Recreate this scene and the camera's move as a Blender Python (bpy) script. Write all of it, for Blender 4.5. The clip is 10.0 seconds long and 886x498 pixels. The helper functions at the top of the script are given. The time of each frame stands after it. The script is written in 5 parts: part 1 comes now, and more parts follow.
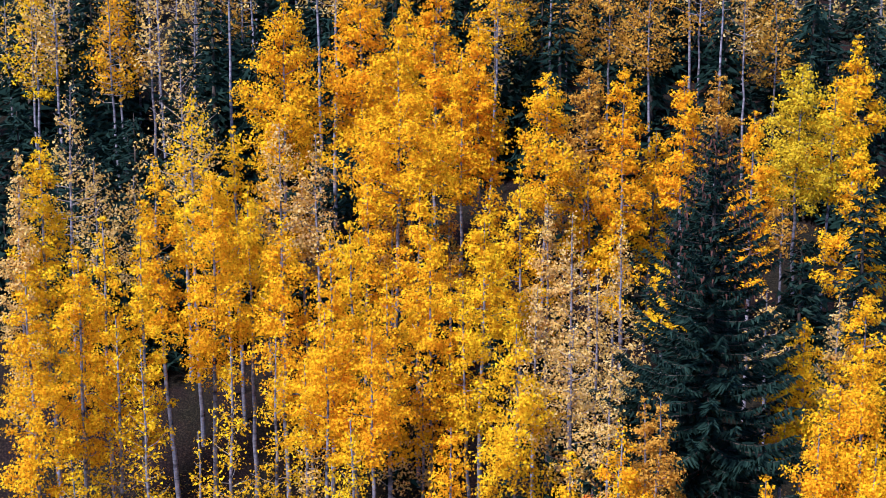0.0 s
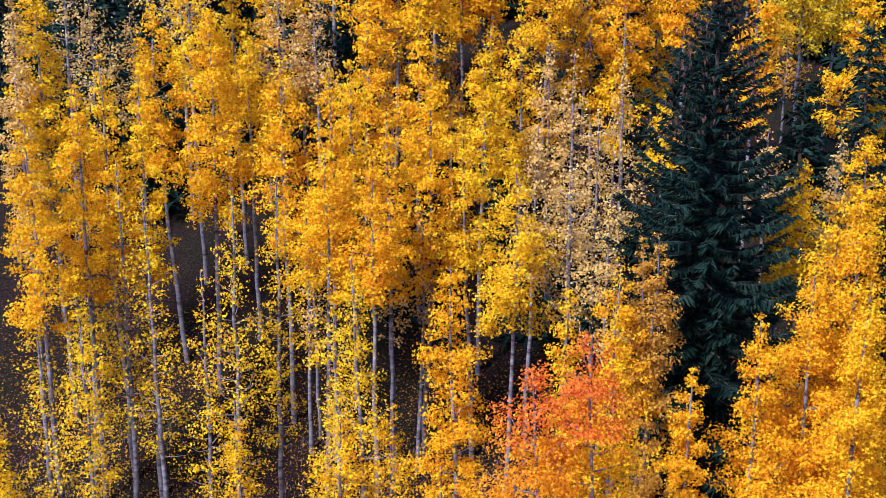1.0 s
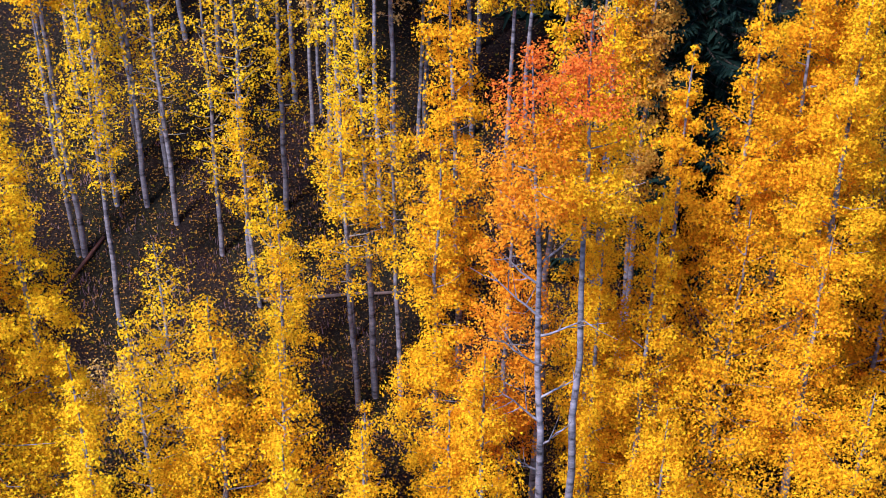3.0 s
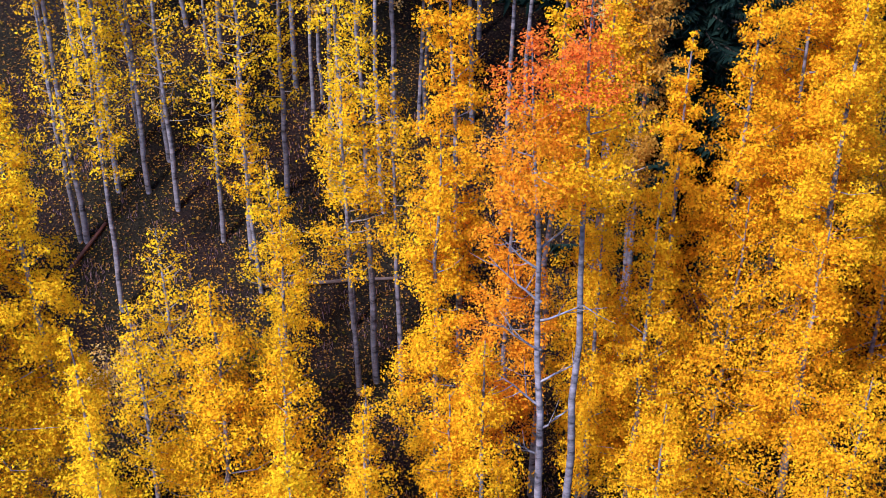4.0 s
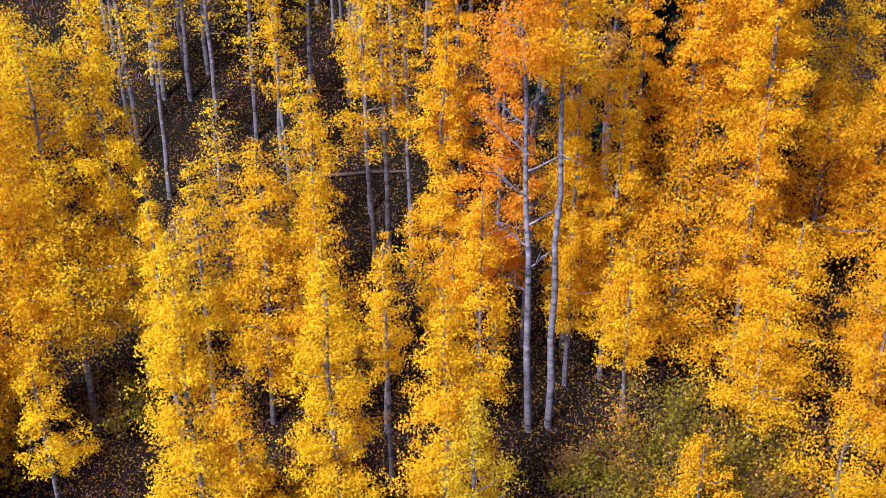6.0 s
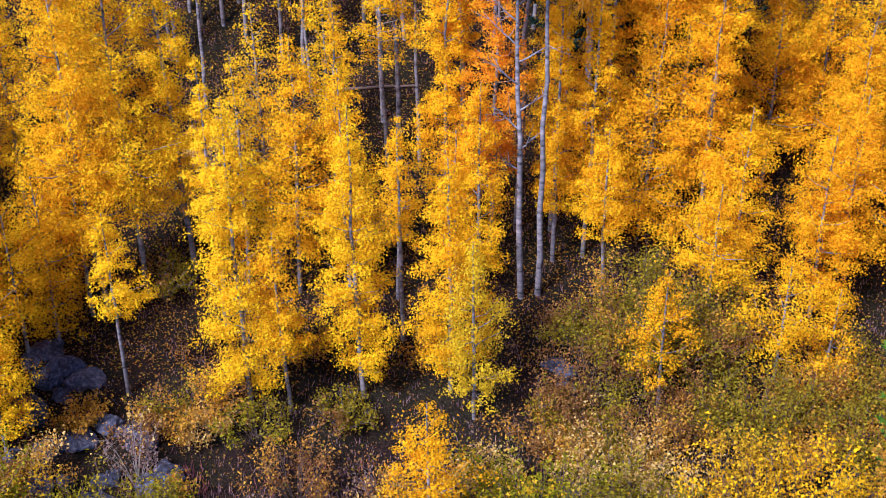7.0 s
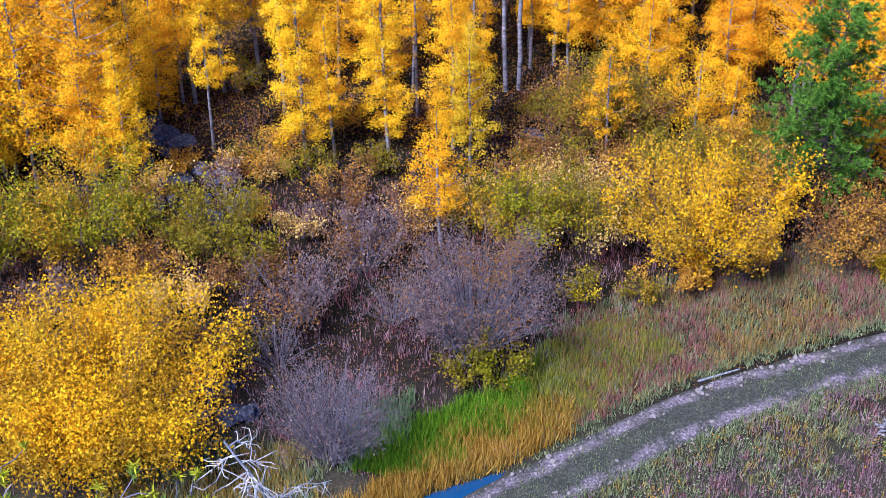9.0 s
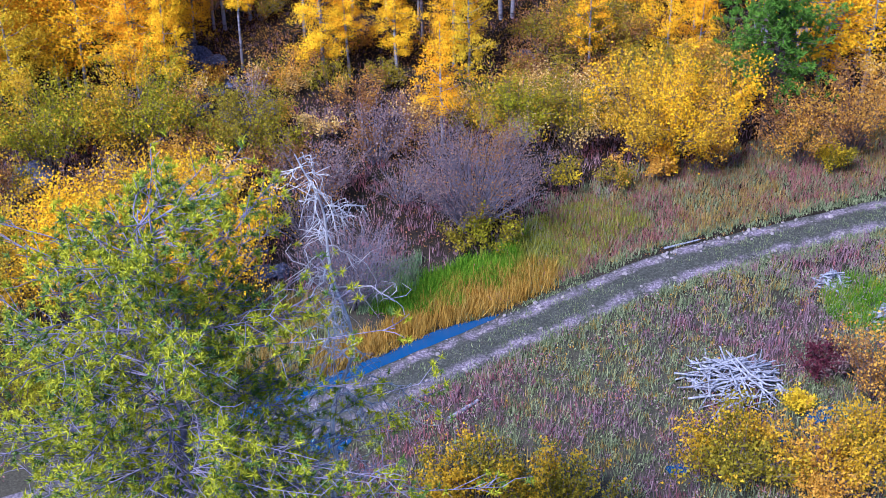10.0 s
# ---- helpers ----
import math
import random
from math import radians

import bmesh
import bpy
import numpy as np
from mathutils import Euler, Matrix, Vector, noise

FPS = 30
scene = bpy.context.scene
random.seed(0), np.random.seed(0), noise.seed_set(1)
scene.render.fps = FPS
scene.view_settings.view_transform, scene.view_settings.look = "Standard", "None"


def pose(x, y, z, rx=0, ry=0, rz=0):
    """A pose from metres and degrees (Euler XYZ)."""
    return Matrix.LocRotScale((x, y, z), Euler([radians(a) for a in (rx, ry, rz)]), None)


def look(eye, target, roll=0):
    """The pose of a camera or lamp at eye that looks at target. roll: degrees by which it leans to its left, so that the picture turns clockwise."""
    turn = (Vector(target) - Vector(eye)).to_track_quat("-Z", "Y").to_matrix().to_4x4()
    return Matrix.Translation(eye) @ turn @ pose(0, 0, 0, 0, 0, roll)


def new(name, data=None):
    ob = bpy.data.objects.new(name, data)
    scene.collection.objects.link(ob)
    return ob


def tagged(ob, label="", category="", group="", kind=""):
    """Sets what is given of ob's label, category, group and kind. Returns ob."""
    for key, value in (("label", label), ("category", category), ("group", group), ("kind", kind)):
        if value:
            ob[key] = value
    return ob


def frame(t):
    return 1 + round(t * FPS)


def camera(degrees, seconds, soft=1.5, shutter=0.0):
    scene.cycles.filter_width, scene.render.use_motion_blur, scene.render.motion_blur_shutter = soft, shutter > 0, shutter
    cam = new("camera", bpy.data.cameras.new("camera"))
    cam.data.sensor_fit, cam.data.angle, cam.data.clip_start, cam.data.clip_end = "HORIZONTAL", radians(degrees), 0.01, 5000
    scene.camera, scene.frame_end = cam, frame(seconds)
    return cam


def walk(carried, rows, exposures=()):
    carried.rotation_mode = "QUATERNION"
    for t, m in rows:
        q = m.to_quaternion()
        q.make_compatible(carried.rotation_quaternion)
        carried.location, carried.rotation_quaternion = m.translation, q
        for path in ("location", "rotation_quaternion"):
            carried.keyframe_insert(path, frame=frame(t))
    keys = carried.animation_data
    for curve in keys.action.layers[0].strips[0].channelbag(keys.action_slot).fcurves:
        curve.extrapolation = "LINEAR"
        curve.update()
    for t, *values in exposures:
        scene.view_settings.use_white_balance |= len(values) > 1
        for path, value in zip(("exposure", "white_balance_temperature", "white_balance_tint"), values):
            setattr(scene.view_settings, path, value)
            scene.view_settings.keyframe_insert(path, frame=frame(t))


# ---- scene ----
cam = camera(39.0, 10.0, 0.5)
METRES, EYE, TILT, LEAN, TURN = 40.0, 27.4, -9.7, 0.0, 0.0
ROWS = [
    (0.0, 0.0, 0.0, 0.0, 0.0, 0.0, -0.0),
    (0.5, 0.0003, 0.0002, -0.0003, 0.04, -3.64, -0.06),
    (1.0, 0.0004, 0.0002, -0.0006, 0.04, -7.29, -0.1),
    (1.5, 0.0011, 0.0002, -0.0007, 0.07, -10.97, -0.12),
    (2.0, 0.0016, -0.0001, -0.0009, 0.11, -14.68, -0.12),
    (2.5, 0.0021, -0.0002, -0.001, 0.15, -18.39, -0.12),
    (3.0, 0.0019, -0.0006, -0.0015, 0.15, -21.88, -0.12),
    (4.5, 0.0025, -0.0137, -0.0013, 0.2, -22.51, -0.05),
    (5.0, 0.0022, -0.0479, -0.0063, 0.2, -22.55, -0.03),
    (6.5, -0.0002, -0.2588, -0.0442, 0.24, -22.43, 0.06),
    (7.0, -0.0012, -0.352, -0.0604, 0.26, -22.44, 0.07),
    (7.5, -0.0022, -0.4535, -0.0797, 0.27, -22.38, 0.08),
    (8.0, -0.0014, -0.557, -0.0985, 0.34, -22.35, 0.11),
    (8.5, -0.001, -0.6617, -0.1149, 0.37, -22.46, 0.1),
    (9.0, -0.0016, -0.7694, -0.1344, 0.36, -22.44, 0.1),
    (9.5, -0.0031, -0.8768, -0.1516, 0.32, -22.55, 0.08),
    (10.0, -0.0036, -0.9817, -0.1683, 0.34, -22.63, 0.08),
]
walk(cam, [(t, pose(0, 0, EYE, TILT, LEAN, TURN) @ pose(METRES * x, METRES * y, METRES * z, 90 + pitch, roll, yaw)) for t, x, y, z, yaw, pitch, roll in ROWS], [(0.0, 1.08, 5350.0, 22.0), (5.0, 1.0, 5450.0, 22.0), (7.5, 1.18, 5480.0, 21.0), (8.5, 1.28, 5300.0, 19.0), (10.0, 1.44, 4900.0, 22.0)])


# ---- light ----
SUN_EL, SUN_AZ = radians(50), radians(224)
world = bpy.data.worlds.new("sky")
scene.world = world
world.use_nodes = True
wn, wl = world.node_tree.nodes, world.node_tree.links
sky = wn.new("ShaderNodeTexSky")
sky.sky_type, sky.sun_disc = "NISHITA", False
sky.sun_elevation, sky.sun_rotation = SUN_EL, SUN_AZ
sky.air_density, sky.dust_density, sky.ozone_density = 1.0, 0.2, 5.0
wl.new(sky.outputs[0], wn["Background"].inputs[0])
wn["Background"].inputs[1].default_value = 0.085
sun_data = bpy.data.lights.new("sun", "SUN")
sun_data.energy, sun_data.angle, sun_data.color = 3.8, radians(14), (1.0, 0.91, 0.78)
sun = new("sun", sun_data)
sun.matrix_world = look((0, 0, 60), (-60 * math.sin(SUN_AZ) * math.cos(SUN_EL), -60 * math.cos(SUN_AZ) * math.cos(SUN_EL), 60 - 60 * math.sin(SUN_EL)))


# ---- materials ----
def mat(name):
    m = bpy.data.materials.new(name)
    m.use_nodes = True
    return m, m.node_tree.nodes, m.node_tree.links, m.node_tree.nodes["Principled BSDF"]


def ramp_node(n, stops):
    r = n.new("ShaderNodeValToRGB")
    e = r.color_ramp.elements
    while len(e) < len(stops):
        e.new(0.5)
    for el, (p, c) in zip(e, stops):
        el.position, el.color = p, (*c, 1)
    return r


def noise_node(n, l, scale, detail=4.0, rough=0.6, stretch=None, local=True):
    c = n.new("ShaderNodeTexCoord")
    t = n.new("ShaderNodeTexNoise")
    t.inputs["Scale"].default_value, t.inputs["Detail"].default_value, t.inputs["Roughness"].default_value = scale, detail, rough
    src = c.outputs["Object"]
    if stretch:
        mp = n.new("ShaderNodeMapping")
        mp.inputs["Scale"].default_value = stretch
        l.new(src, mp.inputs[0])
        src = mp.outputs[0]
    l.new(src, t.inputs["Vector"])
    return t


def mix_node(n, l, fac, a, b, blend="MIX"):
    x = n.new("ShaderNodeMix")
    x.data_type, x.blend_type = "RGBA", blend
    for sock, v in ((x.inputs[0], fac), (x.inputs[6], a), (x.inputs[7], b)):
        if hasattr(v, "links"):
            l.new(v, sock)
        else:
            sock.default_value = v if isinstance(v, float) else (*v, 1)
    return x.outputs[2]


def leaf_mat(name, dark, mid, light, through_light=0.42, rough=0.6, warm=(1.0, 0.86, 0.7)):
    """Leaves: each one its own tint, slow drift over the crown, some light through the blade."""
    m, n, l, p = mat(name)
    g = n.new("ShaderNodeNewGeometry")
    r = ramp_node(n, [(0.10, dark), (0.42, mid), (0.85, light)])
    t = noise_node(n, l, 0.9, 2.0)
    ad = n.new("ShaderNodeMath")
    ad.operation = "MULTIPLY_ADD"
    ad.inputs[1].default_value = 0.6
    sh = n.new("ShaderNodeMath")
    sh.operation = "MULTIPLY"
    sh.inputs[1].default_value = 0.4
    l.new(t.outputs["Fac"], sh.inputs[0])
    l.new(g.outputs["Random Per Island"], ad.inputs[0])
    l.new(sh.outputs[0], ad.inputs[2])
    l.new(ad.outputs[0], r.inputs[0])
    l.new(r.outputs[0], p.inputs["Base Color"])
    p.inputs["Roughness"].default_value = rough
    p.inputs["Specular IOR Level"].default_value = 0.02
    tr = n.new("ShaderNodeBsdfTranslucent")
    l.new(mix_node(n, l, 1.0, r.outputs[0], warm, "MULTIPLY"), tr.inputs[0])
    mx = n.new("ShaderNodeMixShader")
    mx.inputs[0].default_value = through_light
    l.new(p.outputs[0], mx.inputs[1])
    l.new(tr.outputs[0], mx.inputs[2])
    l.new(mx.outputs[0], n["Material Output"].inputs[0])
    return m


def solid_mat(name, stops, scale, stretch=None, rough=0.85, bump=0.3, detail=5.0):
    """Noise-mottled surface with fine relief."""
    m, n, l, p = mat(name)
    t = noise_node(n, l, scale, detail, 0.65, stretch)
    r = ramp_node(n, stops)
    l.new(t.outputs["Fac"], r.inputs[0])
    t2 = noise_node(n, l, scale * 0.13, 2.0, 0.5)
    r2 = ramp_node(n, [(0.3, (0.72, 0.72, 0.72)), (0.7, (1.1, 1.1, 1.1))])
    l.new(t2.outputs["Fac"], r2.inputs[0])
    l.new(mix_node(n, l, 1.0, r.outputs[0], r2.outputs[0], "MULTIPLY"), p.inputs["Base Color"])
    p.inputs["Roughness"].default_value = rough
    p.inputs["Specular IOR Level"].default_value = 0.2
    b = n.new("ShaderNodeBump")
    b.inputs["Strength"].default_value, b.inputs["Distance"].default_value = bump, 0.03
    l.new(t.outputs["Fac"], b.inputs["Height"])
    l.new(b.outputs[0], p.inputs["Normal"])
    return m


LEAF = {
    "gold": leaf_mat("leaf_gold", (0.38, 0.165, 0.0), (0.90, 0.52, 0.0), (0.97, 0.67, 0.002)),
    "yellow": leaf_mat("leaf_yellow", (0.40, 0.21, 0.0), (0.90, 0.58, 0.0), (0.97, 0.71, 0.004)),
    "amber": leaf_mat("leaf_amber", (0.38, 0.15, 0.0), (0.90, 0.47, 0.0), (0.97, 0.625, 0.002)),
    "orange": leaf_mat("leaf_orange", (0.42, 0.14, 0.004), (0.86, 0.35, 0.008), (0.93, 0.47, 0.012)),
    "red": leaf_mat("leaf_red", (0.42, 0.07, 0.012), (0.82, 0.20, 0.025), (0.90, 0.31, 0.03)),
    "ochre": leaf_mat("leaf_ochre", (0.30, 0.15, 0.02), (0.55, 0.29, 0.03), (0.72, 0.42, 0.06)),
    "tan": leaf_mat("leaf_tan", (0.42, 0.27, 0.09), (0.70, 0.46, 0.10), (0.82, 0.63, 0.28)),
    "lime": leaf_mat("leaf_lime", (0.38, 0.28, 0.006), (0.66, 0.48, 0.010), (0.82, 0.60, 0.02)),
    "olive": leaf_mat("leaf_olive", (0.10, 0.085, 0.008), (0.23, 0.19, 0.014), (0.42, 0.33, 0.02)),
    "green": leaf_mat("leaf_green", (0.08, 0.09, 0.005), (0.24, 0.235, 0.008), (0.48, 0.42, 0.015)),
    "willow": leaf_mat("leaf_willow", (0.17, 0.10, 0.004), (0.50, 0.30, 0.008), (0.74, 0.48, 0.025)),
    "rust": leaf_mat("leaf_rust", (0.11, 0.05, 0.02), (0.26, 0.125, 0.04), (0.42, 0.23, 0.075)),
    "mauve": leaf_mat("leaf_mauve", (0.08, 0.055, 0.06), (0.18, 0.12, 0.12), (0.36, 0.26, 0.23)),
    "crimson": leaf_mat("leaf_crimson", (0.05, 0.012, 0.02), (0.10, 0.024, 0.04), (0.17, 0.05, 0.06)),
}
M_SPRUCE = leaf_mat("needles_spruce", (0.005, 0.012, 0.011), (0.010, 0.025, 0.020), (0.022, 0.046, 0.036), 0.08)
M_PINE = leaf_mat("needles_pine", (0.04, 0.075, 0.02), (0.10, 0.165, 0.03), (0.20, 0.28, 0.05), 0.25)
M_PINE_LIME = leaf_mat("needles_lime", (0.11, 0.15, 0.010), (0.33, 0.355, 0.014), (0.54, 0.52, 0.025), 0.3)
M_PINE_GREEN = leaf_mat("needles_green", (0.04, 0.10, 0.012), (0.085, 0.19, 0.02), (0.16, 0.29, 0.035), 0.2)
M_PINE_BARK = solid_mat("purplish_bark", [(0.3, (0.09, 0.08, 0.12)), (0.7, (0.27, 0.235, 0.33))], 5)
M_CONE = solid_mat("spruce_cones", [(0.3, (0.06, 0.025, 0.02)), (0.7, (0.14, 0.06, 0.045))], 9)
M_ASPEN = solid_mat("aspen_bark", [(0.36, (0.04, 0.036, 0.042)), (0.47, (0.17, 0.16, 0.19)), (0.75, (0.42, 0.39, 0.45))], 2.2, (1, 1, 2.6), 0.8, 0.25)
M_BARK = solid_mat("dark_bark", [(0.3, (0.05, 0.038, 0.032)), (0.7, (0.13, 0.10, 0.085))], 5, (3, 3, 0.6))
M_LIMB = solid_mat("grey_limb", [(0.3, (0.22, 0.19, 0.18)), (0.7, (0.42, 0.38, 0.36))], 6)
M_TWIG = solid_mat("grey_twig", [(0.3, (0.07, 0.062, 0.082)), (0.7, (0.25, 0.218, 0.275))], 3)
M_TWIG_DARK = solid_mat("brown_twig", [(0.3, (0.08, 0.055, 0.05)), (0.7, (0.18, 0.13, 0.12))], 3)
M_DEAD = solid_mat("weathered_wood", [(0.30, (0.07, 0.07, 0.085)), (0.52, (0.27, 0.27, 0.32)), (0.78, (0.50, 0.50, 0.56))], 4, (2, 2, 0.7), 0.75)
M_SNAG = solid_mat("silvery_dead_wood", [(0.30, (0.22, 0.20, 0.21)), (0.6, (0.52, 0.50, 0.52)), (0.8, (0.70, 0.68, 0.70))], 4, (2, 2, 0.7), 0.75)
M_ROCK = solid_mat("grey_rock", [(0.34, (0.02, 0.021, 0.032)), (0.52, (0.065, 0.07, 0.115)), (0.72, (0.18, 0.187, 0.26))], 7.0, None, 0.85, 0.8)
M_STONE = solid_mat("pale_stone", [(0.3, (0.14, 0.12, 0.12)), (0.7, (0.30, 0.26, 0.26))], 8, None, 0.85, 0.4)
GRASS = {
    "green": leaf_mat("grass_green", (0.03, 0.085, 0.008), (0.09, 0.23, 0.01), (0.27, 0.40, 0.02), 0.3),
    "lime": leaf_mat("grass_lime", (0.08, 0.10, 0.012), (0.23, 0.25, 0.025), (0.42, 0.38, 0.06), 0.3),
    "amber": leaf_mat("grass_amber", (0.16, 0.085, 0.012), (0.40, 0.23, 0.03), (0.60, 0.40, 0.09), 0.3),
    "tan": leaf_mat("grass_tan", (0.17, 0.105, 0.022), (0.35, 0.235, 0.05), (0.54, 0.40, 0.12), 0.3),
    "red": leaf_mat("grass_red", (0.11, 0.035, 0.05), (0.32, 0.115, 0.14), (0.48, 0.23, 0.21), 0.3),
    "russet": leaf_mat("grass_russet", (0.12, 0.055, 0.035), (0.27, 0.135, 0.08), (0.42, 0.25, 0.15), 0.3),
    "sage": leaf_mat("grass_sage", (0.06, 0.085, 0.04), (0.19, 0.235, 0.115), (0.38, 0.41, 0.22), 0.3),
    "brown": leaf_mat("grass_brown", (0.085, 0.05, 0.072), (0.25, 0.15, 0.195), (0.44, 0.30, 0.32), 0.3),
    "teal": leaf_mat("grass_teal", (0.08, 0.13, 0.06), (0.16, 0.24, 0.11), (0.26, 0.34, 0.17), 0.3),
}


def ground_mat():
    """Leaf litter, soil and dry turf, from large patches down to fine crumbs; the grove's shade is put into the floor's
    colour.
    """
    m, n, l, p = mat("forest_floor")
    big = noise_node(n, l, 0.35, 3.0)
    fine = noise_node(n, l, 14.0, 6.0, 0.8)
    # litter and soil near-black: shade under the aspens is painted into both ramps
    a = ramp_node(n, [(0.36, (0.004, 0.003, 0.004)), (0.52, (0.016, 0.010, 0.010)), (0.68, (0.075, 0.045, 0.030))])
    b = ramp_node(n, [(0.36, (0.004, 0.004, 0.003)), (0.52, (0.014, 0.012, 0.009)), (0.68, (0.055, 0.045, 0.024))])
    l.new(fine.outputs["Fac"], a.inputs[0])
    l.new(fine.outputs["Fac"], b.inputs[0])
    r = ramp_node(n, [(0.42, (0, 0, 0)), (0.58, (1, 1, 1))])
    l.new(big.outputs["Fac"], r.inputs[0])
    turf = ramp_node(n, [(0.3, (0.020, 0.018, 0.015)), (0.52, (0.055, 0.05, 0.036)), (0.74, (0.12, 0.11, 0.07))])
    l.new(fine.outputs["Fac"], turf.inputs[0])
    # shade-darkened floor north of y = 5, blending to plain turf at -4
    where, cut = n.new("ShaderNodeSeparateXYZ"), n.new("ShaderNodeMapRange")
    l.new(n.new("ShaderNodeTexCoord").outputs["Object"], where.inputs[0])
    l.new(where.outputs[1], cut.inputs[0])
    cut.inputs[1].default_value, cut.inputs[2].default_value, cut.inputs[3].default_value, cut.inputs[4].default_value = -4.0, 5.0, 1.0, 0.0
    floor_with_shade = mix_node(n, l, r.outputs[0], a.outputs[0], b.outputs[0])
    l.new(mix_node(n, l, cut.outputs[0], floor_with_shade, turf.outputs[0]), p.inputs["Base Color"])
    p.inputs["Roughness"].default_value = 0.95
    p.inputs["Specular IOR Level"].default_value = 0.05
    bp = n.new("ShaderNodeBump")
    bp.inputs["Strength"].default_value, bp.inputs["Distance"].default_value = 0.6, 0.06
    l.new(fine.outputs["Fac"], bp.inputs["Height"])
    l.new(bp.outputs[0], p.inputs["Normal"])
    return m


def water_mat():
    m, n, l, p = mat("water_painted_sky_blue")
    # blue of the reflected sky is painted into the base colour
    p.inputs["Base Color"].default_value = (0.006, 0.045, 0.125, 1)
    p.inputs["Roughness"].default_value = 0.06
    p.inputs["IOR"].default_value = 1.5
    p.inputs["Specular IOR Level"].default_value = 0.8
    t = noise_node(n, l, 5.0, 2.0)
    b = n.new("ShaderNodeBump")
    b.inputs["Strength"].default_value, b.inputs["Distance"].default_value = 0.35, 0.02
    l.new(t.outputs["Fac"], b.inputs["Height"])
    l.new(b.outputs[0], p.inputs["Normal"])
    return m


M_GROUND, M_WATER = ground_mat(), water_mat()


def track_mat():
    """Dark earth with two broken ribbons of pinkish gravel, where the wheels have worn it."""
    m, n, l, p = mat("gravel_track")
    at = n.new("ShaderNodeAttribute")
    at.attribute_name = "gravel"
    patch, fine = noise_node(n, l, 0.9, 6.0, 0.75), noise_node(n, l, 11.0, 8.0, 0.7)
    worn = ramp_node(n, [(0.38, (0.12, 0.12, 0.12)), (0.62, (1, 1, 1))])
    l.new(patch.outputs["Fac"], worn.inputs[0])
    ad, half = n.new("ShaderNodeMath"), n.new("ShaderNodeMath")
    ad.operation, half.operation = "MULTIPLY_ADD", "MULTIPLY_ADD"
    ad.inputs[1].default_value, ad.inputs[2].default_value = 0.95, 0.12
    l.new(at.outputs["Fac"], ad.inputs[0])
    l.new(ad.outputs[0], half.inputs[0])
    l.new(worn.outputs[0], half.inputs[1])
    half.inputs[2].default_value = -0.05
    r = ramp_node(n, [(0.10, (0, 0, 0)), (0.75, (1, 1, 1))])
    l.new(half.outputs[0], r.inputs[0])
    soil = ramp_node(n, [(0.32, (0.018, 0.02, 0.016)), (0.5, (0.045, 0.046, 0.038)), (0.72, (0.11, 0.105, 0.09))])
    grav = ramp_node(n, [(0.34, (0.05, 0.04, 0.052)), (0.48, (0.13, 0.105, 0.13)), (0.60, (0.25, 0.205, 0.24)), (0.74, (0.55, 0.49, 0.52))])
    l.new(fine.outputs["Fac"], soil.inputs[0])
    l.new(fine.outputs["Fac"], grav.inputs[0])
    l.new(mix_node(n, l, r.outputs[0], soil.outputs[0], grav.outputs[0]), p.inputs["Base Color"])
    p.inputs["Roughness"].default_value = 0.95
    p.inputs["Specular IOR Level"].default_value = 0.1
    bp = n.new("ShaderNodeBump")
    bp.inputs["Strength"].default_value, bp.inputs["Distance"].default_value = 0.7, 0.05
    l.new(fine.outputs["Fac"], bp.inputs["Height"])
    l.new(bp.outputs[0], p.inputs["Normal"])
    return m


M_ROAD = track_mat()

# ---- shaping ----
UP = np.array([0.0, 0.0, 1.0])


def mesh_of(name, verts, faces, material, smooth=False, slots=None):
    """One mesh of equal-sided faces; material may be a list, with a slot for each face."""
    verts, faces = np.asarray(verts, np.float32), np.asarray(faces, np.int32)
    me = bpy.data.meshes.new(name)
    k = faces.shape[1]
    me.vertices.add(len(verts))
    me.vertices.foreach_set("co", verts.ravel())
    me.loops.add(faces.size)
    me.loops.foreach_set("vertex_index", faces.ravel())
    me.polygons.add(len(faces))
    me.polygons.foreach_set("loop_start", np.arange(0, faces.size, k, dtype=np.int32))
    for x in material if isinstance(material, list) else [material]:
        me.materials.append(x)
    if slots is not None:
        me.polygons.foreach_set("material_index", np.asarray(slots, np.int32))
    if smooth:
        me.polygons.foreach_set("use_smooth", np.ones(len(faces), bool))
    me.update(calc_edges=True)
    return me


def part(name, me, parent, label="", kind=""):
    ob = new(name, me)
    ob.parent = parent
    return tagged(ob, label, kind=kind)


def thing(name, x, y, z, label, category, group="", turn=0.0):
    ob = new(name)
    ob.empty_display_size = 0.2
    ob.matrix_world = pose(x, y, z, 0, 0, turn)
    return tagged(ob, label, category, group)


def unit(v):
    return v / np.maximum(np.linalg.norm(v, axis=-1, keepdims=True), 1e-9)


def blades(rng, c, size, ratio=0.8, flat=0.0, axis=None):
    """Three-cornered leaves or needle sprays at the points c, facing up by flat (or its own way each): verts and faces."""
    n = len(c)
    size = np.broadcast_to(size, n)[:, None]
    w = unit(rng.normal(size=(n, 3)) * (1.0 if np.isscalar(flat) else 0.55) + (flat * UP if np.isscalar(flat) else flat))
    a = unit(rng.normal(size=(n, 3))) if axis is None else unit(axis)
    u = a if axis is not None else unit(np.cross(w, a))
    v = unit(np.cross(w, u)) * size * ratio * 0.55
    verts = np.stack([c - u * size * 0.45 + v, c - u * size * 0.45 - v, c + u * size * 0.6], 1).reshape(-1, 3)
    return verts, np.arange(3 * n).reshape(n, 3)


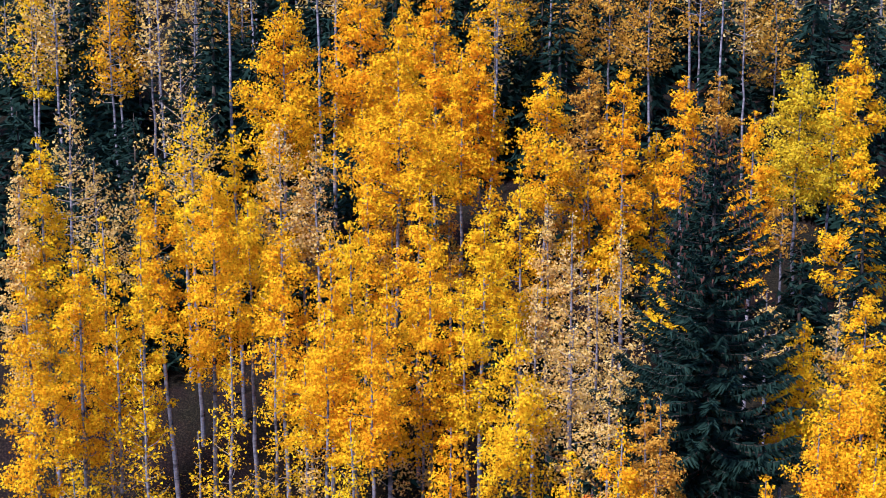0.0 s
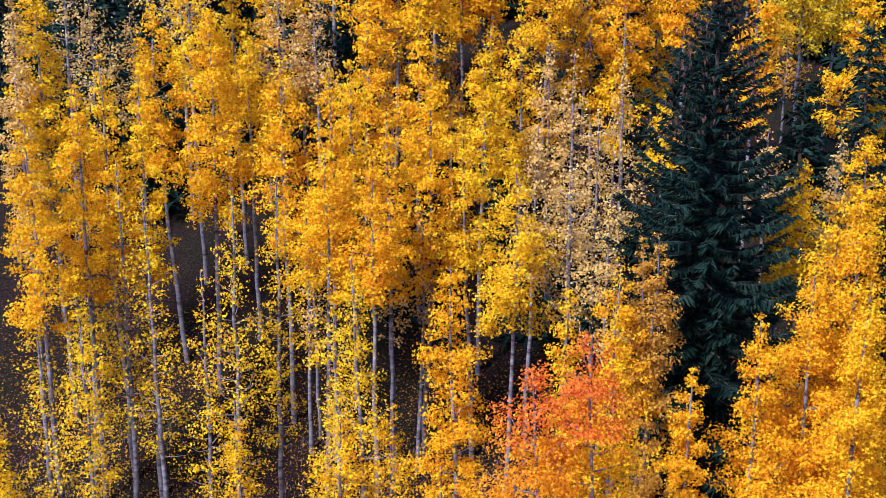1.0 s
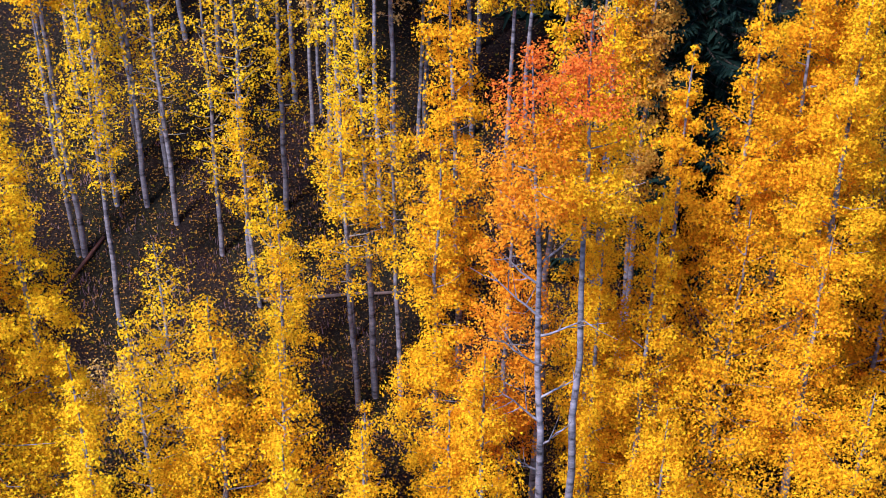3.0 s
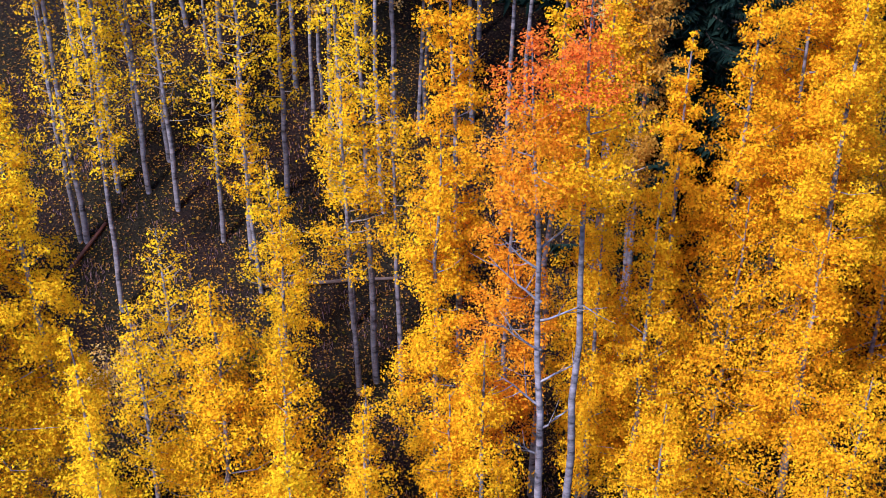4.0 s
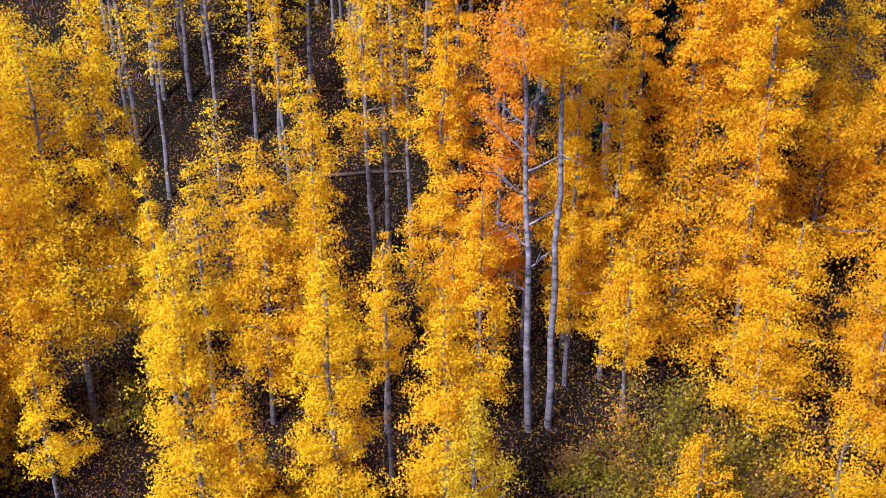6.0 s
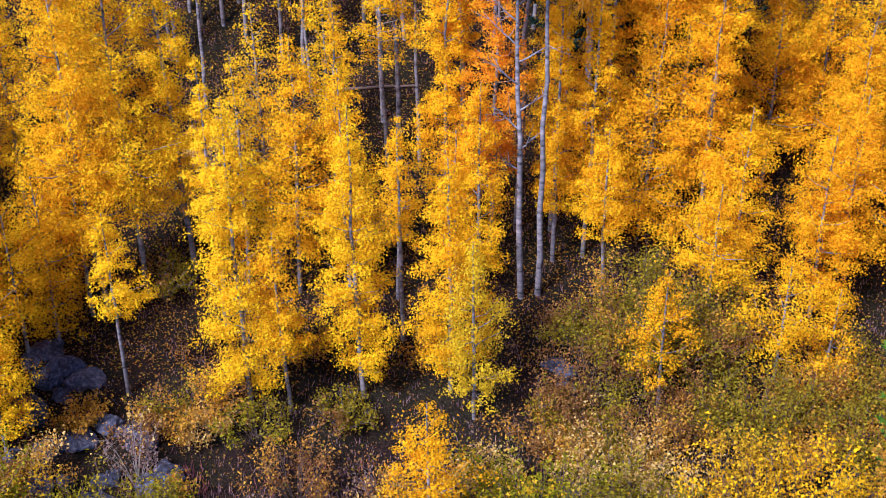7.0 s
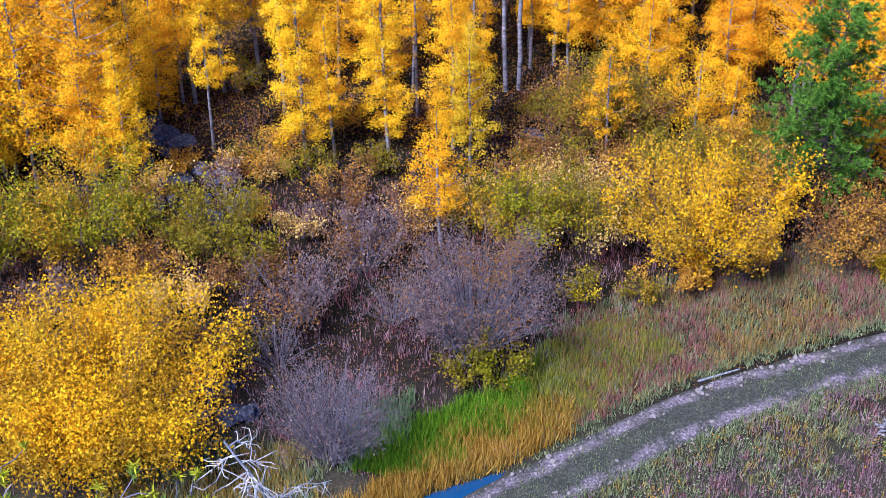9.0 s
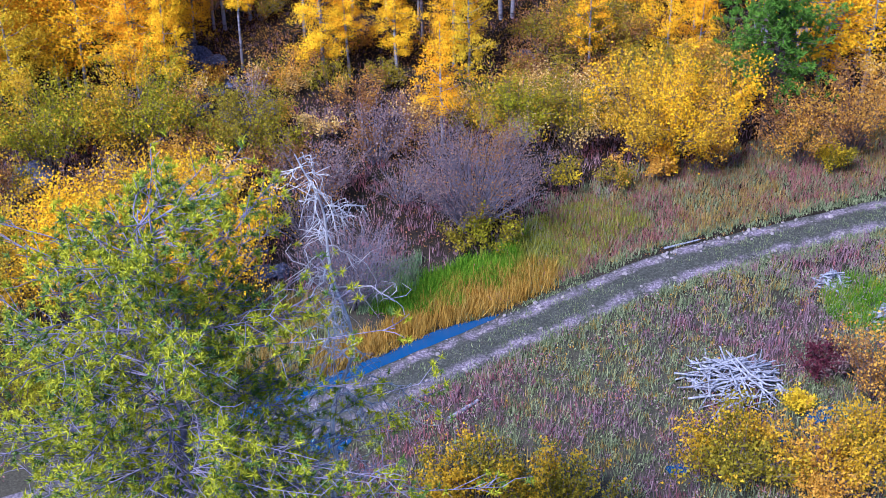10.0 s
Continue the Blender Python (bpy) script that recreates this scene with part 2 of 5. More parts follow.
def tubes(paths, sides=5):
    """Tapered tubes in one set of verts and quads; a path is (points, radii)."""
    vs, fs, base = [], [], 0
    ang = np.linspace(0, 2 * np.pi, sides, endpoint=False)
    for pts, rad in paths:
        pts, rad = np.asarray(pts, float), np.asarray(rad, float)
        d = unit(np.gradient(pts, axis=0))
        ref = np.where(np.abs(d[:, 2:3]) > 0.8, np.array([[1.0, 0, 0]]), np.array([[0, 0, 1.0]]))
        u = unit(np.cross(d, ref))
        v = np.cross(d, u)
        ring = pts[:, None] + rad[:, None, None] * (np.cos(ang)[None, :, None] * u[:, None] + np.sin(ang)[None, :, None] * v[:, None])
        vs.append(ring.reshape(-1, 3))
        k = len(pts)
        i = np.arange(k - 1)[:, None] * sides
        j = np.arange(sides)[None]
        f = np.stack([i + j, i + (j + 1) % sides, i + sides + (j + 1) % sides, i + sides + j], -1).reshape(-1, 4) + base
        fs.append(f)
        base += k * sides
    return np.concatenate(vs), np.concatenate(fs)


# ---- the lie of the land ----
PROFILE_Y = [-300, -6, 4, 8, 16, 22.3, 29, 45, 160, 300]
PROFILE_Z = [-4.0, -0.1, 0.1, 0.8, 1.0, 2.3, 4.4, 13.8, 48.3, 75.0]
ROAD = np.array([(-60, -30), (-30, -19), (-14, -12.0), (-6, -7.8), (0.1, -3.6), (4.8, -0.3), (8.6, 2.2), (12, 3.8), (17, 5.9), (24, 8.8), (40, 14.0), (70, 20)], float)
STREAM = np.array([(-9, -8.6), (-7, -7.0), (-5, -5.6), (-2.2, -3.85), (-0.2, -2.35), (1.4, -1.25), (3.4, 0.2), (6.0, 1.75)], float)
STREAM_W = np.array([0.10, 0.16, 0.12, 0.30, 0.26, -0.10, -0.19, -0.23])


def smooth_line(p, steps=10):
    """A Catmull-Rom line through the points p."""
    q = np.vstack([2 * p[0] - p[1], p, 2 * p[-1] - p[-2]])
    t = np.linspace(0, 1, steps, endpoint=False)[:, None]
    out = [0.5 * (2 * b + (c - a) * t + (2 * a - 5 * b + 4 * c - d) * t**2 + (3 * b - a - 3 * c + d) * t**3) for a, b, c, d in zip(q, q[1:], q[2:], q[3:])]
    return np.vstack(out + [p[-1:]])


ROAD_L, STREAM_L = smooth_line(ROAD), smooth_line(np.column_stack([STREAM, STREAM_W]))


def to_line(x, y, line):
    """Signed distance to a line (north of it positive) and the nearest index."""
    x, y = np.atleast_1d(np.asarray(x, float)), np.atleast_1d(np.asarray(y, float))
    best, sign, idx = np.full(x.shape, 1e9), np.ones(x.shape), np.zeros(x.shape, int)
    for i in range(len(line) - 1):
        a, b = line[i, :2], line[i + 1, :2]
        d = b - a
        t = np.clip(((x - a[0]) * d[0] + (y - a[1]) * d[1]) / (d @ d), 0, 1)
        ex, ey = x - a[0] - t * d[0], y - a[1] - t * d[1]
        r = np.hypot(ex, ey)
        m = r < best
        best, idx = np.where(m, r, best), np.where(m, i, idx)
        sign = np.where(m, np.sign(d[0] * ey - d[1] * ex), sign)
    return best * sign, idx


def land(x, y):
    """Height of the ground."""
    x, y = np.atleast_1d(np.asarray(x, float)), np.atleast_1d(np.asarray(y, float))
    z = np.interp(y, PROFILE_Y, PROFILE_Z)
    z += 0.08 * np.sin(0.9 * x + 0.4 * y) * np.cos(0.7 * y - 0.3 * x) + 0.05 * np.sin(2.3 * x - 1.1) * np.sin(1.9 * y + 0.6)
    z += np.clip((y - 30) / 20, 0, 1) * 0.9 * np.sin(0.13 * x + 0.6) * np.sin(0.11 * y)
    dr, i = to_line(x, y, ROAD_L)
    near = np.clip((3.5 - np.abs(dr)) / 2.2, 0, 1)
    z = z * (1 - near) + near * (0.02 * np.interp(dr, [-1, 1], [0, 1]) - 0.07)
    ds, j = to_line(x, y, STREAM_L)
    ditch = np.clip((STREAM_L[j, 2] + 0.5 - np.abs(ds)) / 0.5, 0, 1)
    return z - 0.32 * ditch * np.clip((STREAM_L[j, 2] + 0.22) / 0.25, 0, 1)


def h0(x, y):
    return float(land(x, y)[0])


def grid_sheet(name, xs, ys, zf, material):
    X, Y = np.meshgrid(xs, ys)
    V = np.column_stack([X.ravel(), Y.ravel(), zf(X.ravel(), Y.ravel())])
    nx = len(xs)
    i = (np.arange(len(ys) - 1)[:, None] * nx + np.arange(nx - 1)[None]).ravel()
    return mesh_of(name, V, np.column_stack([i, i + 1, i + nx + 1, i + nx]), material, True)


xs = np.concatenate([np.arange(-400, -60, 20), np.arange(-60, -24, 2), np.arange(-24, 28, 0.35), np.arange(28, 60, 2), np.arange(60, 401, 20)])
ys = np.concatenate([np.arange(-400, -40, 20), np.arange(-40, -14, 2), np.arange(-14, 12, 0.3), np.arange(12, 40, 0.7), np.arange(40, 90, 2.5), np.arange(90, 301, 15)])
tagged(new("ground", grid_sheet("ground", xs, ys, land, M_GROUND)), "brown leaf-littered valley floor and wooded hillside, forest shade put into its colour", "ground", kind="structure")


def strip(name, line, offs, zf, material):
    """A ribbon along a line with a cross profile."""
    d = unit(np.gradient(line[:, :2], axis=0))
    nrm = np.column_stack([-d[:, 1], d[:, 0]])
    V = []
    for k, (p, q) in enumerate(zip(line[:, :2], nrm)):
        for o in offs(k):
            xy = p + q * o
            V.append((xy[0], xy[1], zf(xy[0], xy[1], o)))
    m = len(offs(0))
    i = (np.arange(len(line) - 1)[:, None] * m + np.arange(m - 1)[None]).ravel()
    return mesh_of(name, V, np.column_stack([i, i + m, i + m + 1, i + 1])[:, ::-1], material, True)


ROAD_OFFS = np.linspace(-1.25, 1.0, 28)


def road_z(x, y, o):
    rut = 0.06 * math.exp(-(((abs(o + 0.18) - 0.72) / 0.24) ** 2))
    edge = 0.14 * max(0.0, (o - 0.82) / 0.18, (-o - 0.98) / 0.27)
    return 0.05 - rut - edge + 0.02 * math.sin(3.1 * x + y) * math.sin(2.3 * y)


fine_road = smooth_line(ROAD, 60)
road_mesh = strip("road", fine_road, lambda k: ROAD_OFFS, road_z, M_ROAD)
wear = road_mesh.attributes.new("gravel", "FLOAT", "POINT")
wander = [0.34 * noise.noise((k * 0.045, 3.0, 0.0)) + 0.2 * noise.noise((k * 0.17, 9.0, 0.0)) for k in range(len(fine_road))]
wear.data.foreach_set("value", [math.exp(-(((abs(o + w + 0.18) - 0.72) / 0.25) ** 2)) for w in wander for o in ROAD_OFFS])
tagged(new("road", road_mesh), "unpaved earth track with two pale gravel ruts", "dirt road", kind="structure")
tagged(new("water", strip("water", STREAM_L, lambda k: np.array([-1, 0, 1]) * (STREAM_L[k, 2] + 0.25), lambda x, y, o: -0.14, M_WATER)), "narrow still ditch water, the blue sky's reflection put into its colour", "water", kind="structure")

# ---- plants ----
FULL = 0.66  # leaf area of a full crown for its flank


def outline(s, point):
    """Half-width of an aspen crown, s from its foot to its tip; point: how slim the tip is."""
    return np.where(s < 0.3, 0.62 + 0.38 * s / 0.3, (np.clip(1.02 - s, 0, 1) / 0.72) ** point)


def aspen(x, y, h, r, b, leaf="gold", dens=1.0, seed=0, lean=0.0, tip=None, tip_at=0.8, group="aspens of the grove", fine=1.0, point=None):
    """An aspen of height h: crown radius r, crown foot at b; dens thins the leaves; tip: leaves of another tint above tip_at; point: how slim the crown's tip is."""
    rng = np.random.default_rng(1000 + seed * 7 + int(abs(x) * 31 + abs(y) * 17))
    r, b = (1.36 if y < 30 else 1.2) * r, 0.88 * b
    if 19 < y < 46 and dens > 0.6 and tip is None:
        dens = dens ** 0.72
    lean += 0.012 * rng.normal()
    z = h0(x, y)
    far = np.clip((y - 18) / 30, 0, 1)
    words = {"gold": "golden", "yellow": "bright yellow", "amber": "deep golden", "orange": "orange", "red": "red", "ochre": "dull ochre", "tan": "thinning tan", "lime": "greenish yellow"}[leaf]
    how = "slender half-bare" if dens < 0.45 else ("tall" if h > 13 else "young")
    t = thing("aspen_tree", x, y, z, f"{how} aspen with {words} leaves, {'red at its tip' if tip == 'red' else 'pale trunk'}", "tree", group)
    k = 11
    s = np.linspace(0, 1, k)
    bend = rng.normal(size=2) * 0.010 * h
    axis = np.column_stack([bend[0] * np.sin(2.2 * s) + lean * h * s, bend[1] * np.sin(2.6 * s), s * h * 0.985 - 0.15 * (s == 0)])
    axis[1:-1, :2] += rng.normal(size=(k - 2, 2)) * 0.0022 * h
    r0 = (0.030 + 0.0050 * h) * (1 - 0.15 * far)
    V, F = tubes([(axis, r0 * (1 - s) ** 0.8 + 0.012)], 7)
    part("trunk", mesh_of("trunk", V, F, M_ASPEN, True), t)
    L = h - b
    size = max(0.055, 0.006 + 0.00178 * math.hypot(y, 20.0 - 0.35 * y)) / math.sqrt(fine)
    point = point or 0.62 + 0.34 * rng.random()
    # branches spiral up the stem, rising more steeply towards the tip, each with leafy sprays on its outer part
    nb = int(max(12, L * (5.0 + 2.0 * r)))
    bs = (np.arange(nb) + rng.random(nb)) / nb
    az = np.arange(nb) * 2.4 + rng.normal(size=nb) * 0.5
    wide = r * outline(bs, point)
    reach = wide * (0.5 + 0.62 * rng.random(nb) ** 0.8)
    rise = (0.2 + 0.75 * bs) * (0.8 + 0.4 * rng.random(nb))
    tz = b + bs * L * 0.985
    z0 = np.maximum(0.3 * b, tz - rise * reach)
    p0 = np.column_stack([np.interp(z0, axis[:, 2], axis[:, i]) for i in (0, 1)] + [z0])
    out = np.column_stack([np.cos(az), np.sin(az), 0 * az])
    p1 = p0 + out * reach[:, None] + UP * (tz - z0)[:, None]
    paths = []
    for i in range(0, nb, 2 if dens > 0.5 else 1):
        pm = (p0[i] + p1[i]) / 2 + UP * (-0.10 * reach[i]) + rng.normal(size=3) * 0.05 * reach[i]
        paths.append((reach[i], [p0[i], pm, p1[i]], [0.010 + 0.012 * reach[i], 0.008 + 0.006 * reach[i], 0.005]))
    paths.sort(key=lambda q: -q[0])
    big = min(8, len(paths) - 3) if y < 24 else 0
    for _, pts, ra in paths[:big]:
        V, F = tubes([(pts, ra)], 4)
        part("limb", mesh_of("limb", V, F, M_ASPEN, True), t)
    V, F = tubes([(pts, ra) for _, pts, ra in paths[big:]], 3)
    part("twigwork", mesh_of("twigwork", V, F, M_LIMB if dens < 0.5 else M_ASPEN), t, kind="stuff")
    i = np.repeat(np.arange(nb), 2 + (reach * 5.5).astype(int))
    v = 0.28 + 0.74 * rng.random(len(i)) ** 0.7
    spread = reach[i][:, None] * 0.17 * rng.normal(size=(len(i), 3))
    cc = p0[i] + (p1[i] - p0[i]) * v[:, None] + spread + UP * (-0.14 * reach[i] * v**2)[:, None]
    cr = np.minimum((0.15 + 0.06 * r) * (0.6 + 0.8 * rng.random(len(i))), 0.07 + 0.42 * wide[i])
    count = 2 * math.pi * 0.66 * r * L * FULL * dens / (0.55 * size**2) * (0.8 if y > 60 else 1.0 + 0.3 * far)
    per = np.maximum(1, np.round(count * cr**2 / np.sum(cr**2) * (0.1 + 1.8 * rng.random(len(i))))).astype(int)
    ball = np.clip(rng.normal(size=(per.sum(), 3)), -1.8, 1.8) * np.array([0.62, 0.62, 0.36])
    c = np.repeat(cc, per, 0) + ball * np.repeat(cr, per)[:, None]
    keep = c[:, 2] < h + 0.15
    c = c[keep]
    face = np.repeat(out[i], per, 0)[keep] * 0.35 + UP * 0.55 + ball[keep] * 0.5
    V, F = blades(rng, c, size * (0.65 + 0.7 * rng.random(len(c))), 0.95, face)
    mats, slots = [LEAF[leaf]], None
    if tip:
        mats.append(LEAF[tip])
        slots = ((c[:, 2] - b) / L + 0.08 * rng.normal(size=len(c)) > tip_at).astype(int)
    part("crown", mesh_of("crown", V, F, mats, False, slots), t)
    return t


def spruce(x, y, h, r, seed=0, foot=0.4, cones=False, label="dark green spruce with drooping tiers of branches", fine=0.5):
    """A spruce: whorls of drooping boughs with needle sprays."""
    rng = np.random.default_rng(500 + seed)
    t = thing("spruce_tree", x, y, h0(x, y), label, "conifer")
    s = np.linspace(0, 1, 6)
    V, F = tubes([(np.column_stack([0 * s, 0 * s, s * h * 0.99 - 0.1 * (s == 0)]), (0.05 + 0.013 * h) * (1 - s) + 0.01)], 7)
    part("trunk", mesh_of("trunk", V, F, M_BARK, True), t)
    zz = foot
    boughs, cen, dirs, sz, cone = [], [], [], [], []
    while zz < h * 0.975:
        f = 1 - zz / h
        n = int(5 + 4 * f + rng.integers(0, 3))
        a0 = rng.random() * 6.28
        for q in range(n):
            a = a0 + q * 6.283 / n + rng.normal() * 0.15
            ln = r * (f**0.78) * (0.6 + 0.55 * rng.random()) + 0.15
            u = np.linspace(0, 1, 6)
            px = u * ln
            pz = zz + ln * ((0.30 * (1 - f) - 0.12) * u - 0.32 * f * u * (1 - u) + 0.20 * u**3) + rng.normal() * 0.06
            pts = np.column_stack([px * math.cos(a), px * math.sin(a), pz])
            boughs.append((pts, np.linspace(0.012 + 0.008 * ln, 0.004, 6)) if fine > 0.4 else (pts[::5], [0.012 + 0.008 * ln, 0.004]))
            m = int((8 + 17 * ln) * fine)
            v = rng.random(m) ** 0.75
            q0 = np.column_stack([np.interp(v, u, pts[:, i]) for i in range(3)])
            side = np.array([-math.sin(a), math.cos(a), 0.0])
            out = np.array([math.cos(a), math.sin(a), 0.0])
            sgn = rng.choice([-1.0, 1.0], m)
            dd = out[None] * 0.55 + side[None] * sgn[:, None] * (0.9 - 0.5 * v[:, None]) + UP[None] * (-0.28 + 0.25 * rng.normal(size=(m, 1)))
            ll = (0.20 + 0.15 * ln * (1 - 0.6 * v)) * (0.7 + 0.6 * rng.random(m)) * fine**-0.5
            cen.append(q0 + unit(dd) * ll[:, None] * 0.45)
            dirs.append(dd)
            sz.append(ll)
            if cones and zz > h * 0.72:
                cone.append(pts[4:5] + [[0, 0, -0.08]])
        zz += (0.24 + 0.22 * f) * (1.0 if fine >= 1 else 1.35)
    if fine > 0.3:
        V, F = tubes(boughs, 3)
        part("boughwork", mesh_of("boughwork", V, F, M_BARK), t, kind="stuff")
    V, F = blades(rng, np.concatenate(cen), np.concatenate(sz), 0.34, 0.6, np.concatenate(dirs))
    part("foliage", mesh_of("foliage", V, F, M_SPRUCE), t, kind="stuff")
    if cone:
        cp = np.repeat(np.concatenate(cone), 5, 0)
        cp = cp + rng.normal(size=cp.shape) * 0.16
        V, F = blades(rng, cp, 0.17, 0.4, 0, np.tile([[0.1, 0.05, -1.0]], (len(cp), 1)) + rng.normal(size=cp.shape) * 0.2)
        part("cone_cluster", mesh_of("cone_cluster", V, F, M_CONE), t, "reddish-brown hanging cones", "stuff")
    return t


def pine(x, y, h, r, seed, label, tufted=False, foot=0.25):
    """A pine with needle tufts at the ends of its twigs."""
    rng = np.random.default_rng(700 + seed)
    t = thing("pine_tree", x, y, h0(x, y), label, "conifer")
    s = np.linspace(0, 1, 8)
    axis = np.column_stack([0.2 * np.sin(2 * s), 0.15 * np.sin(3 * s), s * h * 0.98 - 0.1 * (s == 0)])
    V, F = tubes([(axis, ((0.035 + 0.006 * h) if tufted else (0.06 + 0.011 * h)) * (1 - s) ** 0.8 + 0.015)], 8)
    part("trunk", mesh_of("trunk", V, F, M_PINE_BARK if tufted else M_BARK, True), t)
    boughs, tips, tdir = [], [], []
    zz = h * foot
    while zz < h * 0.98:
        f = 1 - (zz / h - foot) / (1 - foot)
        for q in range(8 if tufted else 5):
            a = rng.random() * 6.283
            ln = r * (0.25 + 0.75 * min(1, f * 1.9) ** 0.8) * (0.6 + 0.5 * rng.random())
            u = np.linspace(0, 1, 5)
            wob = rng.normal(size=3) * (0.36 if tufted else 0.2) * ln
            pts = np.column_stack([u * ln * math.cos(a) + wob[0] * u * u, u * ln * math.sin(a) + wob[1] * u * u, zz + ln * (0.15 * u + 0.28 * u**2 * (1.1 - f)) - 0.18 * ln * f * u])
            boughs.append((pts, np.linspace(0.008 + 0.004 * ln if tufted else 0.012 + 0.012 * ln, 0.006, 5)))
            for v in np.concatenate([0.25 + 0.75 * rng.random(int(5 + 6.0 * ln) if tufted else int(3 + 3 * ln)), [1.0]]):
                p0 = np.array([np.interp(v, u, pts[:, i]) for i in range(3)])
                dv = unit(np.array([math.cos(a), math.sin(a), 0.25]) + rng.normal(size=3) * 0.6)
                p1 = p0 + dv * (0.25 + 0.3 * rng.random()) * (0.6 + 0.25 * ln)
                boughs.append(([p0, (p0 + p1) / 2 + rng.normal(size=3) * 0.03, p1], [0.010, 0.008, 0.006] if tufted else [0.008, 0.007, 0.005]))
                for w in range(2 if tufted else 3):
                    tips.append(p0 + (p1 - p0) * (1.0 - 0.28 * w) + rng.normal(size=3) * 0.05)
                    tdir.append(unit(dv + UP * 0.6))
        zz += 0.30 if tufted else 0.26
    V, F = tubes(boughs, 3)
    for pts, ra in boughs[: 0 if not tufted else len(boughs)]:
        if len(pts) == 5:
            V, F = tubes([(pts, ra)], 5)
            part("bough", mesh_of("bough", V, F, M_PINE_BARK, True), t)
    V, F = tubes([q for q in boughs if not tufted or len(q[0]) != 5], 3)
    part("twigwork", mesh_of("twigwork", V, F, M_PINE_BARK if tufted else M_BARK), t, "purplish-grey bare twigs" if tufted else "", "stuff")
    tips, tdir = np.array(tips), np.array(tdir)
    if tufted:
        keep = rng.random(len(tips)) < 0.74
        tips, tdir = tips[keep], tdir[keep]
    per = 24 if tufted else 12
    d = unit(np.repeat(tdir, per, 0) * (0.35 if tufted else 1.0) + rng.normal(size=(len(tips) * per, 3)) * 0.75)
    ln = (0.11 if tufted else 0.17) * (0.7 + 0.6 * rng.random(len(d)))
    V, F = blades(rng, np.repeat(tips, per, 0) + d * ln[:, None] * 0.5, ln, 0.21 if tufted else 0.24, 0.2, d)
    if tufted:
        slots = np.repeat((rng.random(len(tips)) < 0.72).astype(int), per)
        part("foliage", mesh_of("foliage", V, F, [M_PINE, M_PINE_LIME], False, slots), t, "tufts of yellowish green needles", "stuff")
    else:
        part("foliage", mesh_of("foliage", V, F, M_PINE_GREEN), t, kind="stuff")
    return t


def shrub(x, y, h, r, leaf, dens=1.0, seed=0, twig=None, label="", stems=46, leaf_size=0.12, fan=1.0, name="willow_shrub", low=0.25, side=5, thick=1.0, spread=0.09):
    """A many-stemmed shrub: a fan of bowed stems with side twigs, and leaves along them."""
    rng = np.random.default_rng(300 + seed)
    t = thing(name, x, y, h0(x, y), label, "shrub")
    paths, pos = [], []
    for i in range(stems):
        a, sp = rng.random() * 6.283, math.sqrt(rng.random())
        ln = (0.62 + 0.38 * rng.random()) * (1 - 0.38 * sp * sp)
        u = np.linspace(0, 1, 5)
        rr = r * sp * fan * u ** (0.85) * (0.9 + 0.2 * rng.random()) + 0.18 * r * sp
        wob = rng.normal(size=2) * 0.05 * r
        pts = np.column_stack([rr * math.cos(a) + wob[0] * u * u, rr * math.sin(a) + wob[1] * u * u, h * ln * u ** (0.85 - 0.15 * sp) - 0.08 * (u == 0)])
        pts[1:, :2] += np.cumsum(rng.normal(size=(4, 2)), 0) * 0.022 * r
        paths.append((pts, np.linspace((0.012 + 0.0022 * h) * thick, 0.005, 5)))
        for v in 0.2 + 0.8 * rng.random(side):
            p0 = np.array([np.interp(v, u, pts[:, j]) for j in range(3)])
            dv = unit(np.array([math.cos(a), math.sin(a), 0.0]) * 0.5 + UP * 0.8 + rng.normal(size=3) * 0.6)
            p1 = p0 + dv * h * (0.12 + 0.13 * rng.random())
            paths.append(([p0, (p0 + p1) / 2, p1], [0.008 * thick, 0.006 * thick, 0.003]))
            if v > low:
                pos += [p0 + (p1 - p0) * q for q in (0.35, 0.7, 1.0)]
    V, F = tubes(paths, 3)
    part("stemwork", mesh_of("stemwork", V, F, twig or M_TWIG_DARK), t, kind="stuff")
    if dens > 0:
        pos = np.array(pos)
        per = max(1, int(11 * dens * max(1.0, r / 2) + 0.5))
        c = np.repeat(pos, per, 0) + np.clip(rng.normal(size=(len(pos) * per, 3)), -1.6, 1.6) * spread * (1 + r * 0.3)
        c = c[c[:, 2] > 0.05]
        V, F = blades(rng, c, 0.72 * leaf_size * (0.6 + 0.8 * rng.random(len(c))), 0.8, 0.3)
        mats = [LEAF[q] for q in leaf.split("+")]
        lump = np.sin(1.7 * c[:, 0] + seed) + np.sin(2.1 * c[:, 1] + 2 * seed) + np.sin(1.9 * c[:, 2]) + rng.normal(size=len(c)) * 0.6
        slots = (lump > 0.3).astype(int) if len(mats) > 1 else None
        part("foliage", mesh_of("foliage", V, F, mats, False, slots), t, kind="stuff")
    return t

